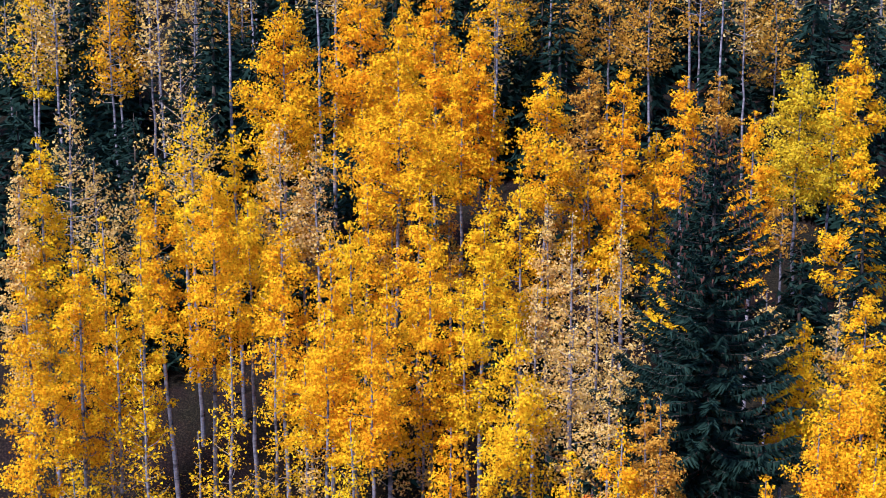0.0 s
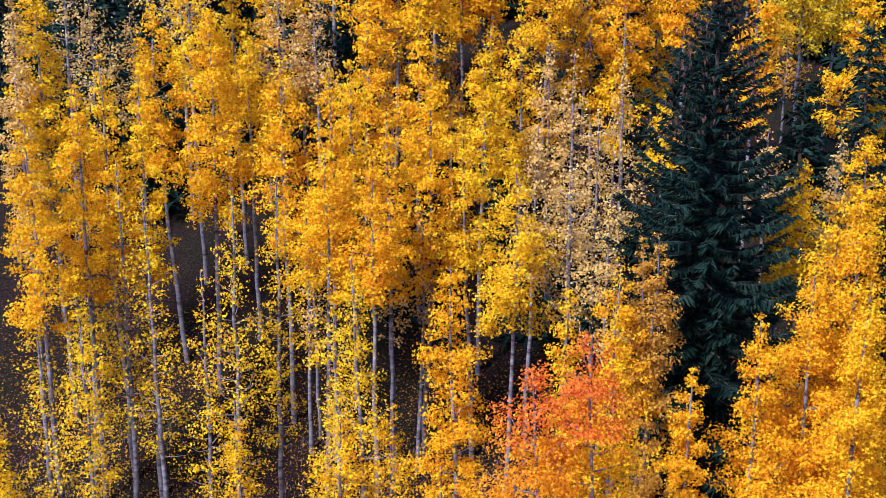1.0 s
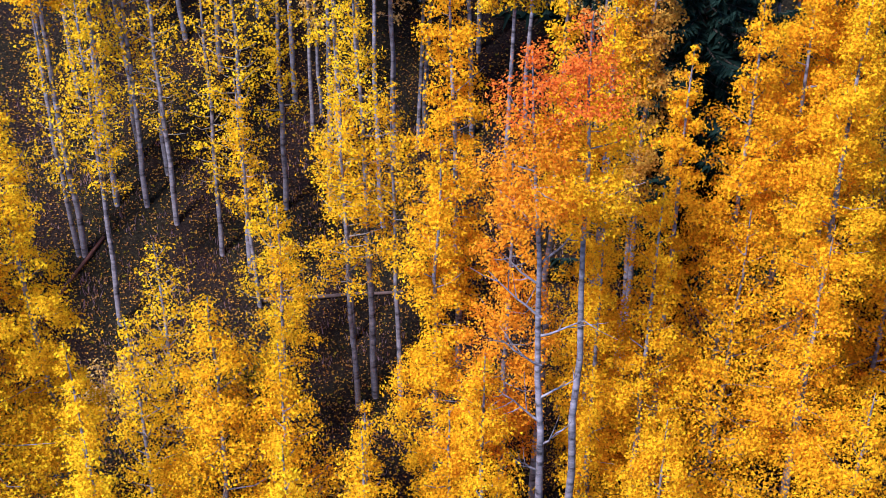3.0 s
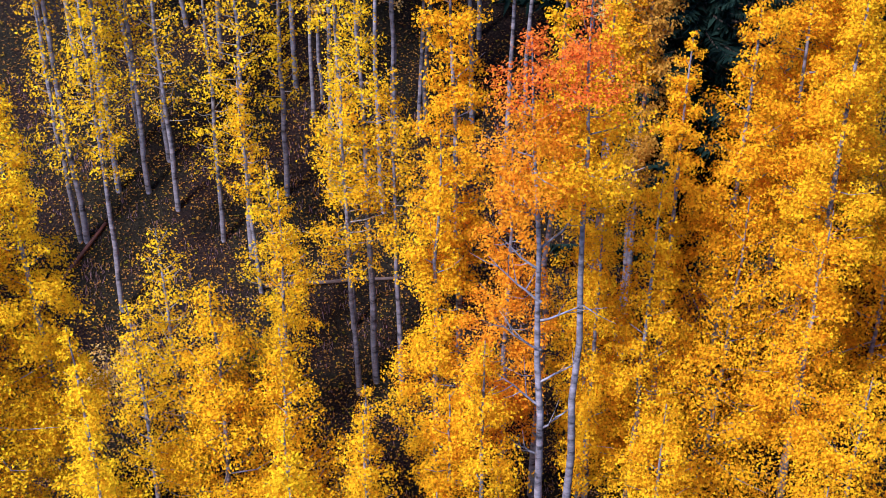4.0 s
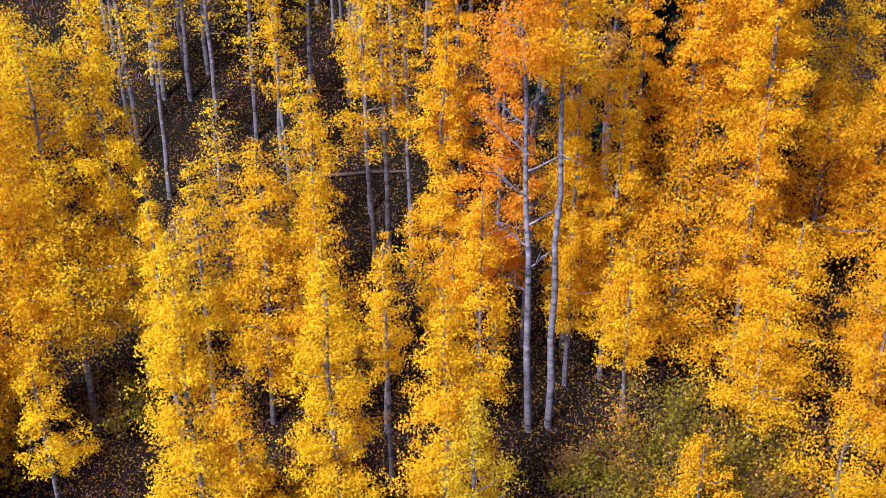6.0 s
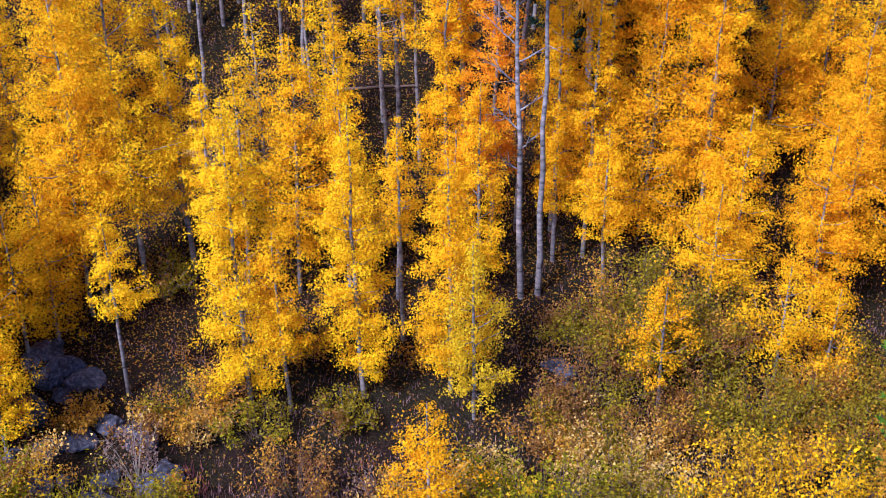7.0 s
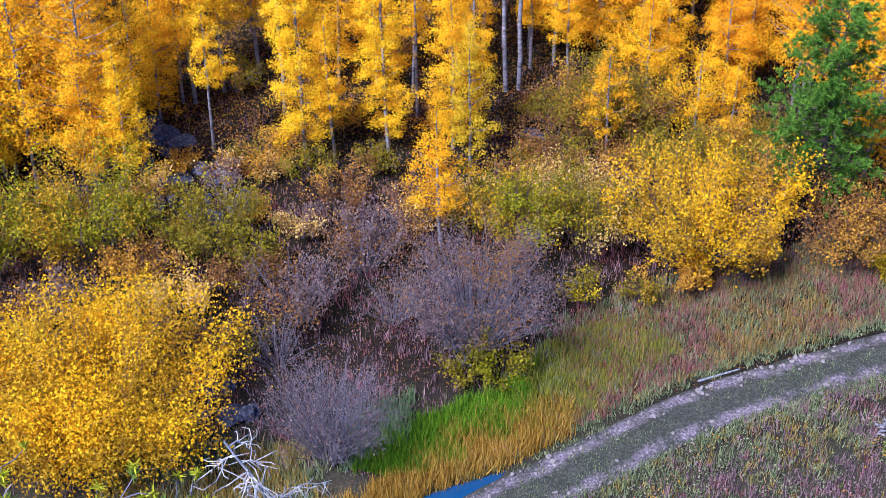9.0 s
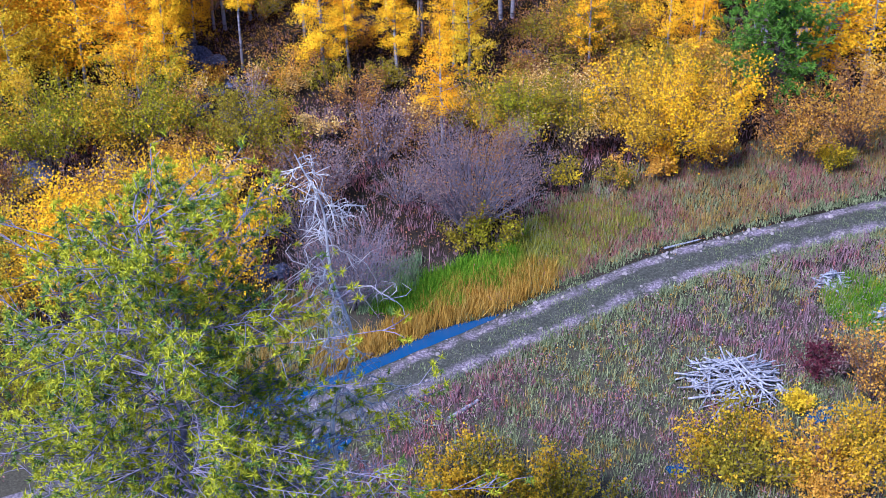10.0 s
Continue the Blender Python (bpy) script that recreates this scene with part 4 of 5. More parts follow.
def snag(x, y, h, seed):
    """A dead tree: a bare crooked stem with drooping weathered boughs."""
    rng = np.random.default_rng(seed)
    t = thing("dead_tree", x, y, h0(x, y), "bare silvery dead tree with crooked drooping branches", "tree")
    s = np.linspace(0, 1, 40)
    axis = np.column_stack([0.45 * np.sin(11 * s) * s + 0.14 * np.sin(29 * s) + 0.05 * s, 0.35 * np.sin(8 * s + 1) * s + 0.12 * np.sin(23 * s), h * s - 0.1 * (s == 0)])
    V, F = tubes([(axis, 0.075 * (1 - s) ** 0.8 + 0.014)], 7)
    part("trunk", mesh_of("trunk", V, F, M_SNAG, True), t)
    for i in range(76):
        z0 = h * (0.12 + 0.87 * (i / 75.0))
        a = rng.random() * 6.283
        f = 1 - z0 / h
        ln = (0.40 + 2.5 * f**0.7) * (0.45 + 0.75 * rng.random() ** 1.6)
        p = np.array([np.interp(z0, axis[:, 2], axis[:, k]) for k in range(3)])
        u = np.linspace(0, 1, 10)
        crook = np.cumsum(rng.normal(size=(10, 3)) * 0.085 * ln, 0)
        droop = 0.55 + 0.8 * rng.random()
        pts = p + np.column_stack([u * ln * math.cos(a), u * ln * math.sin(a), ln * (0.35 * u - droop * u**2)]) + crook * u[:, None]
        paths = [(pts, np.linspace(0.012 + 0.009 * ln, 0.007, 10))]
        for k in range(int(6 + 8 * ln)):
            v = 0.2 + 0.8 * rng.random()
            q0 = np.array([np.interp(v, u, pts[:, j]) for j in range(3)])
            d = unit(np.array([0.6 * math.cos(a), 0.6 * math.sin(a), -0.5]) + rng.normal(size=3) * 0.75)
            reach = 0.15 + 0.55 * rng.random() ** 1.5
            bow = rng.normal(size=3) * 0.16 * reach
            paths.append(([q0, q0 + d * reach * 0.4 + bow, q0 + d * reach * 0.75 + bow * 1.1, q0 + d * reach - UP * 0.18 * reach], [0.009, 0.008, 0.006, 0.004]))
        V, F = tubes(paths, 4)
        part("branch", mesh_of("branch", V, F, M_SNAG, True), t)
    return t


snag(-2.75, -17.9, 15.9, 41)

# ---- shrubs along the stream and the track ----
GREY = "leafless grey willow with a dense fan of thin stems"
shrub(-11.6, 0.2, 5.2, 4.1, "willow+gold", 1.4, 1, None, "big round willow shrub in golden yellow leaf", 160, 0.115, spread=0.16)
shrub(-16.4, -1.5, 4.0, 2.6, "willow+olive", 1.0, 2, None, "tawny yellow willow shrub beside the stream", 60, 0.12)
shrub(-14.0, 9.8, 5.2, 2.6, "green+willow", 1.0, 3, None, "green willow turning yellow at the forest edge", 70, 0.12)
shrub(-17.8, 9.0, 4.6, 2.5, "green+willow", 1.0, 4, None, "green willow turning yellow at the forest edge", 64, 0.12)
shrub(-9.4, 10.0, 3.5, 2.1, "olive+green", 0.9, 5, None, "olive willow shrub with thinning leaves", 56, 0.11)
shrub(-11.8, 8.0, 2.5, 1.2, "ochre+rust", 0.8, 6, None, "small orange-brown shrub below the willows", 30, 0.11)
shrub(-14.8, 6.6, 2.0, 1.7, "rust+mauve", 0.6, 7, None, "low brown shrub with withered leaves", 40, 0.12)
shrub(-10.0, 6.9, 2.0, 1.5, "rust+tan", 0.6, 8, None, "low brown shrub with withered leaves", 40, 0.12)
shrub(-5.8, 6.4, 3.0, 1.7, "mauve+rust", 0.35, 9, M_TWIG, "thin purplish-grey willow with a few tan leaves", 60, 0.11)
shrub(-3.4, 9.2, 2.9, 1.7, "mauve+rust", 0.45, 10, M_TWIG, "thin purplish-grey willow with pinkish dry leaves", 60, 0.11)
shrub(-7.6, 8.4, 2.3, 1.6, "olive+rust", 0.6, 11, None, "low brown and olive shrub", 40, 0.12)
shrub(-7.9, 4.6, 1.7, 1.6, "rust+olive", 0.4, 12, M_TWIG_DARK, "low tangled brown shrub near the stream", 40, 0.10)
shrub(0.8, 4.9, 4.9, 2.6, "mauve+rust", 0.6, 13, M_TWIG, GREY, 200, 0.075, 1.1, side=6, low=0.6, thick=0.85)
shrub(-2.2, 6.3, 1.9, 1.3, "mauve", 0.16, 14, M_TWIG, GREY, 50, 0.08, 1.1, side=5)
shrub(-3.9, -0.6, 4.0, 1.9, "mauve", 0.2, 15, M_TWIG, GREY, 170, 0.07, 1.05, side=7, low=0.6, thick=0.65)
shrub(-6.2, 4.2, 1.9, 1.5, "mauve", 0.10, 16, M_TWIG, GREY, 50, 0.08, 1.1, side=4)
shrub(2.6, 11.0, 3.9, 2.2, "green+willow", 0.9, 17, None, "light green willow shrub behind the grey willow", 60, 0.115)
shrub(5.4, 10.6, 3.6, 2.0, "olive+tan", 0.8, 18, None, "olive willow shrub with dry leaves", 56, 0.11)
shrub(8.9, 9.4, 5.2, 2.9, "willow+gold", 0.8, 19, None, "large golden and olive willow by the track", 110, 0.115, spread=0.10)
shrub(11.2, 8.6, 3.4, 0.8, "gold+ochre", 0.7, 20, None, "bright yellow aspen sucker at the grass edge", 22, 0.14, name="aspen_sapling")
shrub(9.0, 7.6, 1.9, 0.6, "gold+ochre", 0.6, 21, None, "bright yellow aspen sucker at the grass edge", 18, 0.14, name="aspen_sapling")
shrub(12.3, 10.3, 5.6, 0.9, "gold+ochre", 0.8, 22, None, "slim yellow aspen sapling beside the willow", 20, 0.14, name="aspen_sapling")
shrub(6.9, 7.2, 1.6, 0.7, "ochre+olive", 0.6, 23, None, "small ochre-leaved aspen sucker beside the track", 14, 0.11, name="aspen_sapling")
shrub(4.9, 7.4, 1.5, 0.9, "olive+lime", 0.45, 24, None, "small olive and lime shrub beside the grey willow", 18, 0.11)
shrub(1.6, 3.3, 1.7, 1.2, "green+olive", 0.55, 25, None, "leafy green and yellow shrub at the foot of the willow", 26, 0.12)
shrub(0.3, 3.4, 1.2, 0.9, "green+olive", 0.4, 26, None, "leafy green shrub at the foot of the willow", 18, 0.12)
shrub(15.2, 9.6, 3.6, 2.0, "rust+ochre", 0.8, 27, None, "dry brown and pink shrub under the pine", 52, 0.11)
shrub(18.0, 10.4, 4.4, 2.2, "ochre+rust", 0.8, 28, None, "tall tawny shrub behind the track", 56, 0.11)
shrub(20.8, 11.0, 4.6, 2.4, "ochre+tan", 0.9, 29, None, "tall tawny shrub behind the track", 56, 0.11)
shrub(16.6, 9.0, 1.5, 0.8, "lime+olive", 0.8, 30, None, "low lime-green shrub at the track's edge", 20, 0.11)
shrub(0.6, -11.4, 2.2, 1.9, "willow+olive", 0.8, 31, None, "yellow willow shrub in the meadow", 50, 0.12)
shrub(3.2, -12.2, 2.2, 1.8, "willow+olive", 0.8, 32, None, "yellow willow shrub in the meadow", 50, 0.12)
shrub(8.9, -10.0, 2.2, 1.8, "willow+olive", 0.8, 33, None, "yellow willow shrub in the meadow", 50, 0.12)
shrub(11.6, -10.6, 2.4, 1.9, "willow+ochre", 0.8, 34, None, "yellow willow shrub in the meadow", 50, 0.12)
shrub(14.6, -6.2, 2.9, 1.7, "ochre+rust", 0.55, 35, None, "ochre willow shrub beside the stick pile", 50, 0.11)
shrub(13.4, -9.2, 2.0, 1.5, "willow+olive", 0.5, 36, None, "yellow willow shrub in the meadow", 46, 0.12)
shrub(12.9, -4.9, 1.5, 0.75, "crimson+mauve", 0.7, 37, None, "dark red dogwood shrub beside the stick pile", 26, 0.11)
shrub(11.6, -6.6, 0.9, 0.4, "olive+lime", 0.6, 38, None, "small olive shrub beside the stick pile", 14, 0.11)
shrub(-9.6, 14.4, 2.6, 0.9, "tan+mauve", 0.4, 39, M_LIMB, "small pale sapling with tan leaves among boulders", 12, 0.12)
shrub(5.2, 13.2, 2.6, 2.0, "tan+olive", 0.5, 40, M_TWIG, "dry greyish shrub at the forest edge", 46, 0.12)
shrub(4.6, 17.6, 2.2, 1.9, "olive+rust", 0.6, 41, None, "dark olive undergrowth shrub", 40, 0.11)
shrub(7.0, 19.2, 3.4, 2.2, "olive+ochre", 0.8, 42, None, "dark olive undergrowth shrub", 50, 0.115)
shrub(9.6, 15.4, 3.0, 2.2, "olive+ochre", 0.7, 43, None, "dark olive undergrowth shrub", 50, 0.115)
shrub(12.9, 14.4, 3.0, 2.0, "olive+ochre", 0.7, 44, None, "dark olive undergrowth shrub", 50, 0.115)
shrub(-4.6, 13.4, 2.4, 1.4, "ochre+rust", 0.5, 45, None, "small orange-brown shrub under the aspens", 26, 0.11)
shrub(-1.6, 12.6, 1.8, 1.4, "mauve+rust", 0.4, 46, M_TWIG, "low purplish shrub under the aspens", 36, 0.11)
for i, (sx, sy, sh) in enumerate([(-13.5, 13.2, 1.4), (-6.0, 11.6, 1.5), (-8.4, 13.0, 1.2), (-3.4, 16.8, 1.3), (0.9, 13.8, 1.6), (3.4, 15.4, 1.5), (-12.0, 4.4, 1.4), (-15.6, 12.6, 1.6), (-5.2, 19.6, 1.5), (-10.2, 22.5, 1.7), (-3.2, 24.4, 1.7), (-0.6, 19.4, 1.5), (-13.0, 27.0, 1.6), (-9.0, 28.5, 1.8), (-5.6, 28.8, 1.6), (-18.8, 6.6, 1.6)]):
    shrub(sx, sy, sh, sh * 0.75, ("rust+olive", "mauve+tan", "olive+ochre")[i % 3], 0.5, 60 + i, M_TWIG if i % 2 else None, "low withered undergrowth shrub", 26, 0.11, name="undergrowth_shrub")

for i, (sx, sy, sh, sr) in enumerate([(5.6, 18.8, 3.0, 1.5), (6.2, 21.0, 3.4, 1.6), (8.2, 18.2, 2.8, 1.7), (9.4, 20.0, 3.0, 1.6), (11.4, 16.8, 2.6, 1.5), (4.4, 19.8, 2.2, 1.2), (7.4, 16.2, 2.0, 1.3), (13.2, 17.4, 2.8, 1.5), (3.6, 16.6, 1.6, 1.0)]):
    shrub(sx, sy, sh, sr, ("olive+rust", "olive+ochre", "rust+olive")[i % 3], 0.65, 160 + i, None, "dark olive undergrowth shrub below the aspens", 44, 0.11, name="undergrowth_shrub")

edge = random.Random(77)
for i in range(26):
    sx = edge.uniform(-17, 14)
    sh = edge.uniform(1.1, 2.4)
    shrub(sx, edge.uniform(11.2, 17.5) + 0.05 * sx, sh, sh * 0.7, edge.choice(["olive+ochre", "rust+ochre", "ochre+tan", "green+olive", "rust+tan"]), 0.55, 120 + i, None, "leafy brown and olive undergrowth shrub", 20, 0.11, name="undergrowth_shrub")


# ---- stones, wood ----
def boulder(x, y, r, seed, sink=0.35, material=None, label="grey angular boulder lying under the aspens", name="boulder", group=""):
    rng = np.random.default_rng(seed)
    bm = bmesh.new()
    bmesh.ops.create_icosphere(bm, subdivisions=3 if r > 0.2 else 2, radius=r)
    ax = rng.normal(size=(7, 3))
    ax /= np.linalg.norm(ax, axis=1)[:, None]
    cut = r * rng.uniform(0.45, 0.8, 7)
    sc = Vector(rng.uniform(0.75, 1.3, 3))
    for v in bm.verts:
        for a, c in zip(ax, cut):
            d = v.co.dot(Vector(a))
            if d > c:
                v.co -= Vector(a) * (d - c)
        v.co = Vector((v.co.x * sc.x, v.co.y * sc.y, v.co.z * sc.z * 0.8)) * (1 + 0.16 * noise.noise(v.co * 2.6 / r + Vector((seed, 0, 0))) + 0.07 * noise.noise(v.co * 7.0 / r))
    me = bpy.data.meshes.new(name)
    bm.to_mesh(me)
    bm.free()
    me.materials.append(material or M_ROCK)
    ob = new(name, me)
    ob.matrix_world = pose(x, y, h0(x, y) + r * (0.5 - sink), 0, 0, rng.uniform(0, 360))
    return tagged(ob, label, "rock", group)


rk = random.Random(5)
for i, (bx, by) in enumerate([(-13.5, 18.6), (-12.9, 17.4), (-12.6, 16.2), (-11.6, 15.6), (-10.8, 14.7), (-9.4, 14.4), (-8.8, 13.6), (-10.5, 17.0), (-11.7, 18.2), (-9.6, 16.0), (-13.9, 15.0), (-14.4, 17.6), (-12.2, 13.6), (-10.0, 12.8), (-14.9, 5.0), (-16.6, 5.4), (-8.0, 2.3), (-7.3, 1.6), (4.0, 13.4), (3.4, 18.6)]):
    for k in range(2):
        boulder(bx + rk.uniform(-0.6, 0.6), by + rk.uniform(-0.6, 0.6), rk.uniform(0.28, 0.75), 80 + 3 * i + k, group="boulders under the aspens")
boulder(-18.4, 8.0, 0.9, 70, 0.3, None, "dark bluish boulder beside the willows")
boulder(-13.6, 19.4, 0.7, 71, 0.3, None, "dark bluish boulder under the aspens")
for i in range(230):
    j = rk.randrange(210, len(fine_road) - 180)
    o = min(0.8, rk.choice([-1.15, -0.9, 0.5, 0.7]) + rk.gauss(0, 0.22))
    d = fine_road[j + 1] - fine_road[j]
    d = d / np.hypot(*d)
    px, py = fine_road[j, 0] - d[1] * o, fine_road[j, 1] + d[0] * o
    if -4 < px < 22:
        s = boulder(px, py, 0.028 + 0.09 * rk.random() ** 2.2, 900 + i, 0.2, M_STONE, "pale pinkish stone lying on the track", "stone", "stones on the track")
        s.location.z = road_z(px, py, o) + 0.02


def stick_pile(x, y, r, h, count, seed):
    """A beaver-like heap of bleached sticks."""
    rng = np.random.default_rng(seed)
    t = thing("stick_pile", x, y, h0(x, y), "heap of bleached grey sticks lying in the meadow", "brush pile")
    for i in range(count):
        a, q = rng.random() * 6.283, math.sqrt(rng.random())
        c = np.array([r * 0.72 * q * math.cos(a), 0.8 * r * 0.72 * q * math.sin(a), h * (1 - q * q) * (0.55 + 0.45 * rng.random()) + 0.04])
        th = rng.normal() * 0.75 - 0.15 + (0 if rng.random() < 0.78 else 1.3)
        ln = r * (0.35 + 0.7 * rng.random() ** 1.5)
        d = np.array([math.cos(th), math.sin(th), -0.25 * h * q * math.cos(th - a) + rng.normal() * 0.08])
        e = rng.normal(size=3) * 0.03 * ln
        pts = np.array([c - d * ln / 2, c + e, c + d * ln / 2])
        pts[:, 2] = np.maximum(pts[:, 2], 0.02)
        w = 0.016 + 0.034 * rng.random() ** 1.5
        V, F = tubes([(pts, [w, w * 0.9, w * 0.7])], 5)
        part("stick", mesh_of("stick", V, F, M_DEAD), t)
    return t


stick_pile(9.9, -5.4, 2.15, 0.9, 150, 1)
shrub(-14.6, -6.8, 3.2, 2.4, "green+olive", 0.8, 48, None, "dark green willow shrub behind the old pine", 60, 0.115)
shrub(-18.4, -4.4, 3.6, 2.4, "tan+willow", 0.8, 49, None, "tawny willow shrub beside the stream", 56, 0.115)
shrub(-19.6, 2.6, 3.6, 2.6, "willow+lime", 0.8, 50, None, "yellowing willow shrub beside the stream", 56, 0.115)
shrub(-15.6, 4.2, 2.0, 1.3, "yellow+lime", 0.6, 51, None, "small bright yellow willow shrub", 24, 0.115)
stick_pile(14.7, 0.8, 0.85, 0.5, 70, 2)
stick_pile(16.4, -1.6, 0.9, 0.5, 60, 3)


def fallen_log(x0, y0, x1, y1, r, label, material):
    n = 7
    s = np.linspace(0, 1, n)
    px, py = x0 + (x1 - x0) * s, y0 + (y1 - y0) * s
    pz = np.maximum(land(px, py), np.interp(s, [0, 1], [h0(x0, y0), h0(x1, y1)])) + r * 0.8
    o = np.array([px[0], py[0], pz[0]])
    V, F = tubes([(np.column_stack([px, py, pz]) - o, np.linspace(r, r * 0.6, n))], 8)
    ob = new("fallen_log", mesh_of("fallen_log", V, F, material, True))
    ob.location = o
    return tagged(ob, label, "log")


fallen_log(-0.2, -7.3, 0.8, -6.3, 0.09, "short bleached log lying in the meadow", M_DEAD)
fallen_log(-5.6, 31.6, -1.2, 31.9, 0.08, "dark fallen trunk lying across the forest floor", M_TWIG_DARK)
fallen_log(-12.4, 30.5, -10.6, 33.5, 0.09, "dark fallen trunk on the slope", M_CONE)
fallen_log(8.6, 3.5, 10.2, 4.2, 0.05, "thin pale stick at the edge of the track", M_DEAD)

# ---- puddles of the wet meadow ----
for px, py, pr in [(12.4, -6.9, 0.55), (10.7, -8.0, 0.4), (7.2, -9.6, 0.35), (-4.4, -8.4, 0.8)]:
    a = np.linspace(0, 2 * np.pi, 20, endpoint=False)
    rr = pr * (1 + 0.25 * np.sin(2 * a + px) + 0.15 * np.sin(5 * a))
    V = np.column_stack([px + rr * np.cos(a), py + rr * np.sin(a) * 0.8, 0 * a])
    V[:, 2] = land(V[:, 0], V[:, 1]).max() + 0.02
    # same water material, with the sky's reflection in its base colour
    tagged(new("water", mesh_of("puddle", V, np.arange(20)[None], M_WATER)), "small puddle in the wet meadow, painted sky blue", "water", kind="structure")


# ---- grasses ----
def grass(name, kind, n, test, hgt, label, seed, box, wide=0.015, clump=8):
    """Blades scattered where test(x, y, d) allows; d is the way north of the track."""
    rng = np.random.default_rng(seed)
    m = n * (9 if box == NEAR else 4)
    x, y = rng.uniform(box[0], box[1], m), rng.uniform(box[2], box[3], m)
    d = to_line(x, y, ROAD_L)[0]
    pn = np.sin(0.5 * x + 0.3 * y) * np.cos(0.7 * y - 0.2 * x + 1.0) + 0.55 * np.sin(1.3 * x - 0.9 * y + 2.0) + 0.45 * np.sin(3.1 * y + 2.3 * x) + 0.25 * rng.normal(size=len(x))
    ok = test(x, y, d, pn) & (rng.random(len(x)) < np.clip(1.1 - 0.09 * np.maximum(0, np.maximum(-12 - y, np.abs(x - 3) - 20)), 0.06, 0.95))
    x, y = x[ok][: n * 2 if box == NEAR else n], y[ok][: n * 2 if box == NEAR else n]
    x, y = np.repeat(x, clump), np.repeat(y, clump)
    m = len(x)
    x, y = x + rng.normal(size=m) * 0.09, y + rng.normal(size=m) * 0.09
    z = land(x, y)
    a = rng.random(m) * 6.283
    hh = hgt * (0.4 + 0.6 * rng.random(m)) * np.repeat(0.35 + 1.3 * rng.random(m // clump), clump)
    bend = rng.normal(size=(m, 2)) * 0.22 * hh[:, None]
    w = wide * (0.6 + 0.8 * rng.random(m))
    sx, sy = np.cos(a) * w, np.sin(a) * w
    V = np.stack([np.column_stack([x - sx, y - sy, z - 0.02]), np.column_stack([x + sx, y + sy, z - 0.02]), np.column_stack([x + bend[:, 0], y + bend[:, 1], z + hh])], 1).reshape(-1, 3)
    ob = new(name, mesh_of(name, V, np.arange(3 * m).reshape(m, 3), GRASS[kind]))
    return tagged(ob, label, "grass", kind="stuff")


NEAR = (-34, 40, -34, 12)
def off_water(x, y):
    ds, j = to_line(x, y, STREAM_L)
    return np.abs(ds) > STREAM_L[j, 2] + 0.30


def north_bank(x, y):
    ds, j = to_line(x, y, STREAM_L)
    return ds > STREAM_L[j, 2] + 0.25


grass("green_grass", "green", 5200, lambda x, y, d, p: (d > 2.5 + 0.5 * p) & (d < 4.5 + 0.5 * p) & (x > -2.8 + 0.4 * p) & (x < 2.6 + 0.6 * p) & (y > -1.3), 0.5, "lush bright green grass along the ditch", 1, (-4, 5, -3, 7))
grass("lime_grass", "lime", 3000, lambda x, y, d, p: (d > 1.9 + 0.4 * p) & (d < 5.2) & (x > 2.2 + p) & (x < 6.0 + 1.5 * p), 0.36, "yellowish green grass above the ditch", 19, (-1, 9, -2, 9))
grass("teal_grass", "teal", 700, lambda x, y, d, p: (d > 4.0) & (d < 6) & (x > -3.6) & (x < -1.4), 0.5, "bluish green sedge beside the ditch", 2, (-4, 0, -2, 4))
grass("amber_grass", "amber", 3600, lambda x, y, d, p: (d < 3.2 + 0.5 * p) & (x > -5) & (x < 4.0) & north_bank(x, y), 0.5, "tall orange-tan grass leaning over the ditch", 20, (-6, 5, -7, 4))
grass("tan_grass", "tan", 2600, lambda x, y, d, p: (d > 1.5) & (d < 3.1 + 0.4 * p) & (x > -5) & ((x < 4.5) | (p < -0.5)) & ((x > 3) | north_bank(x, y)), 0.45, "tall tan grass along the ditch and track", 3, (-7, 22, -7, 12))
grass("verge_red", "red", 3200, lambda x, y, d, p: (d > 1.4) & (d < 5.5) & (x > 3.5) & (p > -0.1), 0.34, "purplish-red dry grass beside the track", 21, (3, 24, 0, 16))
grass("red_grass", "russet", 3200, lambda x, y, d, p: (d > 1.5) & (d < 6.0) & (x > 4.0), 0.32, "reddish-brown dry grass beside the track", 4, (3, 24, 0, 16))
grass("verge_grass", "sage", 5200, lambda x, y, d, p: (d > 1.4) & (d < 6.0) & (x > 3.0), 0.30, "olive-green grass beside the track", 5, (2, 24, 0, 16))
grass("meadow_sage", "sage", 7500, lambda x, y, d, p: (d < -1.2) & ((p < -0.05) | ((d > -4) & (p < 0.7) & (x > 1))), 0.36, "grey-green meadow plants south of the track", 6, NEAR)
grass("meadow_brown", "brown", 6000, lambda x, y, d, p: (d < -1.25) & (p > 0.0), 0.42, "brown dry meadow grass", 7, NEAR)
grass("meadow_red", "red", 3600, lambda x, y, d, p: (d < -1.3) & (p + 1.5 * np.exp(-((x - 0.5) / 4.0) ** 2 - ((y + 7.0) / 2.6) ** 2) > 0.75), 0.40, "purplish-red patches of dry meadow plants", 8, NEAR)
grass("meadow_tan", "tan", 4500, lambda x, y, d, p: (d < -1.35) & (np.abs(p + 0.45) < 0.3 + 0.02 * np.clip(x, 0, 15)), 0.34, "straw-coloured meadow grass", 9, NEAR)
grass("meadow_green", "green", 800, lambda x, y, d, p: (d < -1.3) & (np.sin(2.1 * x + 1.0) * np.sin(2.3 * y + 0.5 * x) > 0.86), 0.26, "small patches of fresh green plants in the meadow", 10, NEAR)
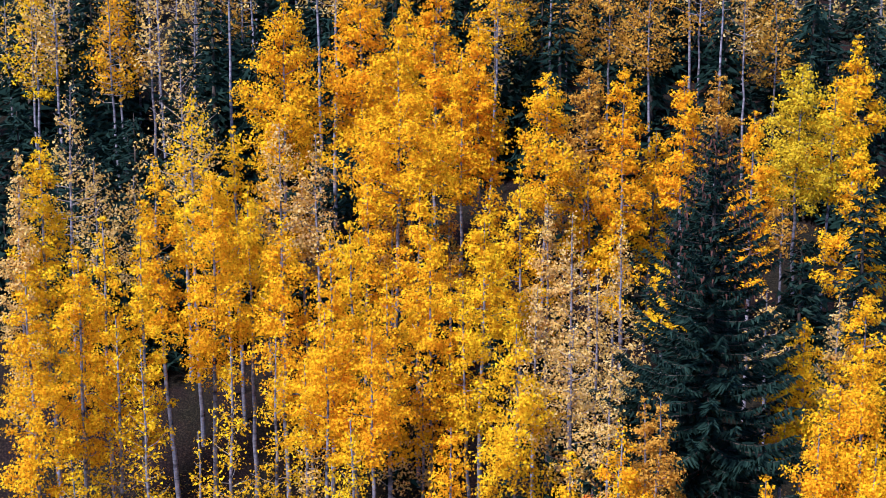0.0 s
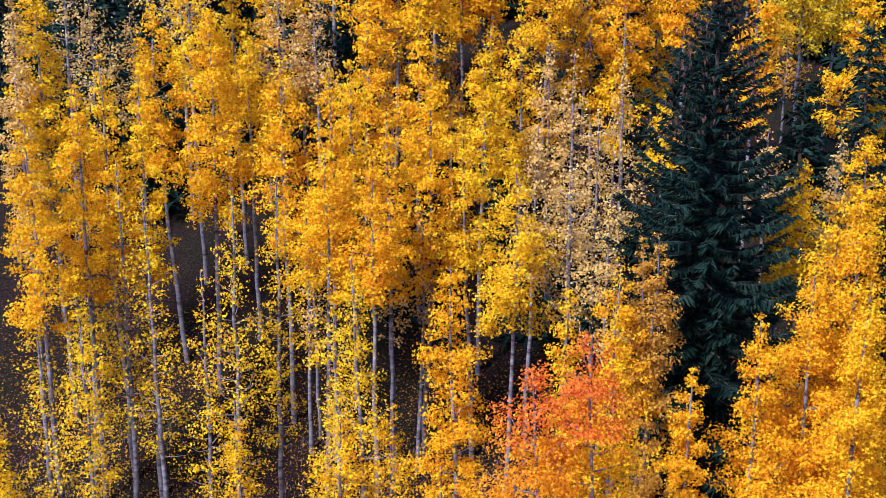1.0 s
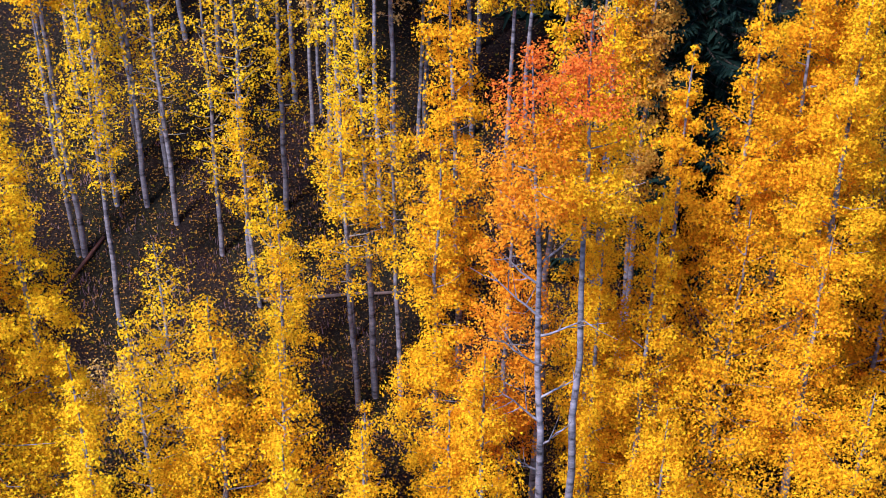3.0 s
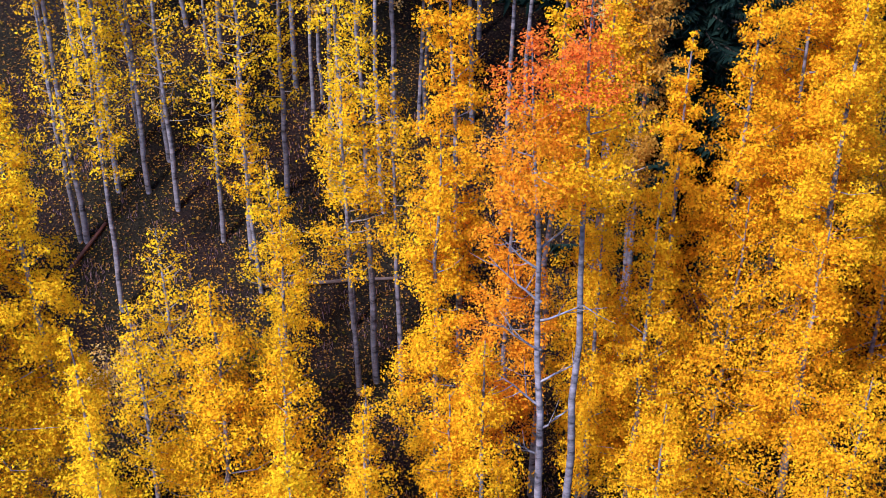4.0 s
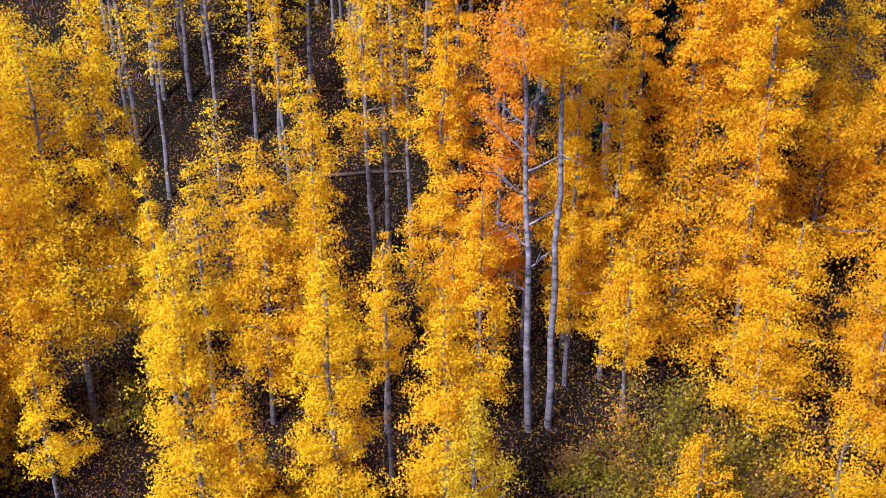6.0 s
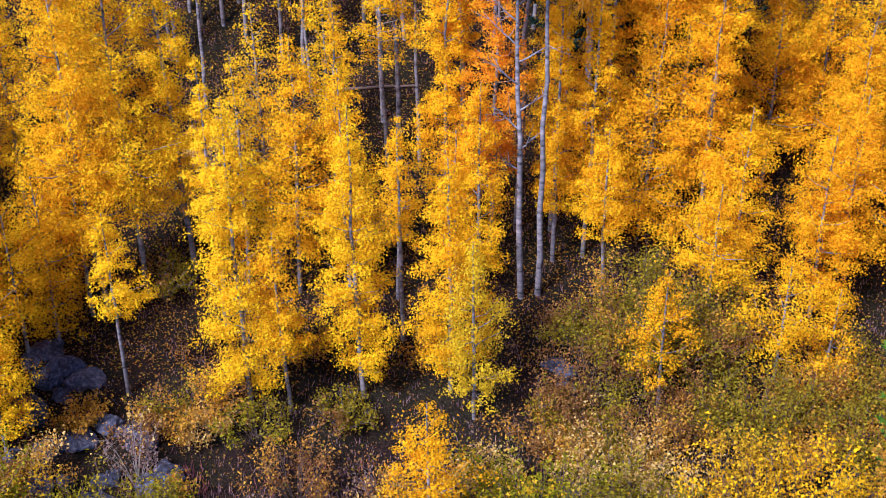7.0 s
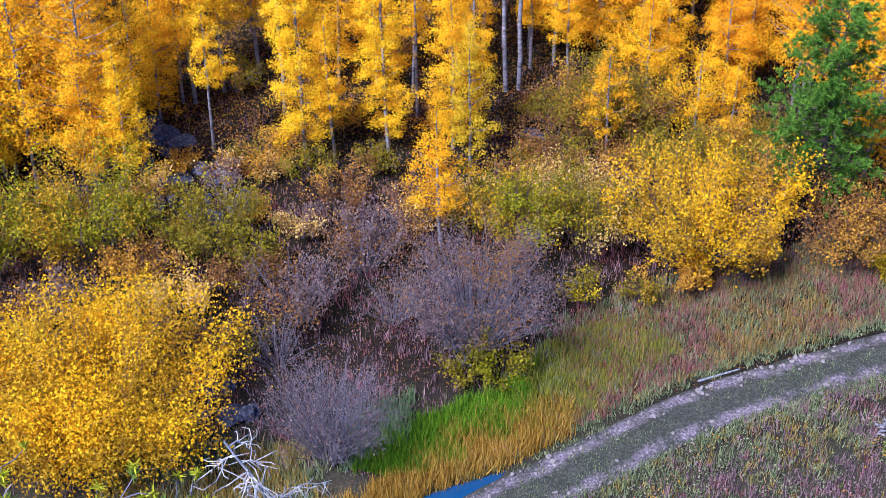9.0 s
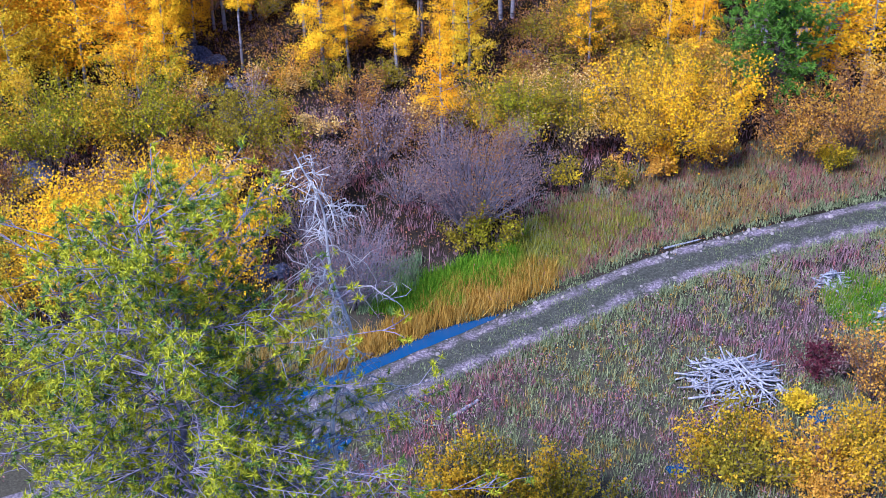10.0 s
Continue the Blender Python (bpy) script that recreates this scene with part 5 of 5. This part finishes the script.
grass("patch_green", "green", 700, lambda x, y, d, p: (np.hypot(x - 15.6, (y + 0.5) * 0.8) < 1.5), 0.4, "yellowish green grass beside the stick piles", 11, (13, 18, -3, 3))
grass("track_turf", "sage", 8500, lambda x, y, d, p: ((np.abs(d + 0.18) < 0.36 + 0.22 * p) | ((np.abs(d) > 1.05 - 0.2 * p) & (np.abs(d) < 1.7))) & off_water(x, y), 0.18, "short sparse turf between the ruts", 12, (-5, 24, -8, 10), 0.02)
grass("bank_brown", "brown", 2600, lambda x, y, d, p: (d > 4.6) & (y < 14), 0.40, "brown dead herbs under the shrubs", 13, (-20, 14, -3, 14))
grass("bank_red", "red", 1000, lambda x, y, d, p: (d > 5.5) & (y < 15) & (p > 0.2), 0.40, "reddish dead herbs under the shrubs", 14, (-20, 14, -1, 15))
grass("forest_herbs", "brown", 5000, lambda x, y, d, p: (y > 13), 0.20, "dry brown herbs on the forest floor", 15, (-20, 16, 13, 38), 0.012)


grass("verge_straw", "tan", 2600, lambda x, y, d, p: (d > 1.4) & (d < 5.0) & (x > 4.0) & (p < 0.3), 0.30, "straw-coloured grass beside the track", 16, (3, 24, 0, 16))


grass("bank_sedge", "sage", 1500, lambda x, y, d, p: (d > 1.6) & (x < -4.0) & off_water(x, y), 0.45, "dull green sedge on the stream bank", 17, (-11, -3.5, -9, 0))
grass("bank_straw", "tan", 1500, lambda x, y, d, p: (d > 1.6) & (x < -4.0) & (p > -0.2) & off_water(x, y), 0.5, "tall straw-coloured grass on the stream bank", 18, (-11, -3.5, -9, 0))


# ---- broad-leaved herbs of the meadow ----
def herbs(name, mat_of, n, seed, test, label):
    rng = np.random.default_rng(seed)
    x, y = rng.uniform(-18, 24, n * 3), rng.uniform(-14, 10, n * 3)
    d = to_line(x, y, ROAD_L)[0]
    pn = np.sin(1.3 * x + seed) * np.cos(1.7 * y - seed) + 0.7 * np.sin(3.3 * x - 2.3 * y + seed)
    ok = test(d, pn)
    x, y = np.repeat(x[ok][:n], 7), np.repeat(y[ok][:n], 7)
    x, y = x + rng.normal(size=len(x)) * 0.12, y + rng.normal(size=len(x)) * 0.12
    c = np.column_stack([x, y, land(x, y) + 0.08 + 0.32 * rng.random(len(x))])
    V, F = blades(rng, c, 0.07 * (0.5 + 0.9 * rng.random(len(c))), 0.5, 0.6)
    tagged(new(name, mesh_of(name, V, F, mat_of)), label, "herbs", kind="stuff")


herbs("sage_herbs", GRASS["sage"], 4600, 31, lambda d, p: (d < -1.4) & (p < 0.2), "grey-green leafy meadow herbs")
herbs("brown_herbs", GRASS["brown"], 3000, 32, lambda d, p: (d < -1.4) & (p > -0.2), "withered brown meadow herbs")
herbs("rusty_herbs", GRASS["red"], 1500, 33, lambda d, p: (np.abs(d) > 1.4) & (p > 0.6), "rust-red withered meadow herbs")
herbs("golden_herbs", LEAF["ochre"], 1500, 34, lambda d, p: (d < -1.6) & (p < -0.7), "yellowing meadow herbs")
herbs("green_herbs", GRASS["green"], 700, 35, lambda d, p: (np.abs(d) > 1.4) & (p > 1.2), "fresh green meadow herbs")

# ---- fallen leaves ----
def litter(name, leaf, n, seed, box, size, label):
    rng = np.random.default_rng(seed)
    x, y = rng.uniform(box[0], box[1], n), rng.uniform(box[2], box[3], n)
    c = np.column_stack([x, y, land(x, y) + 0.03 + 0.03 * rng.random(n)])
    V, F = blades(rng, c, size * (0.6 + 0.8 * rng.random(n)), 0.8, 2.5)
    tagged(new(name, mesh_of(name, V, F, LEAF[leaf])), label, "leaf litter", kind="stuff")


litter("fallen_leaves", "ochre", 36000, 1, (-18, 6, 19, 40), 0.055, "fallen ochre leaves on the forest floor")
litter("fallen_leaves", "olive", 12000, 2, (-20, 18, 12, 42), 0.08, "olive low leaves on the forest floor")
litter("fallen_leaves", "rust", 32000, 3, (-20, 16, 18, 42), 0.07, "fallen brown leaves under the aspens")
litter("fallen_leaves", "rust", 12000, 4, (-20, 14, 3, 18), 0.06, "fallen brown leaves under the shrubs")
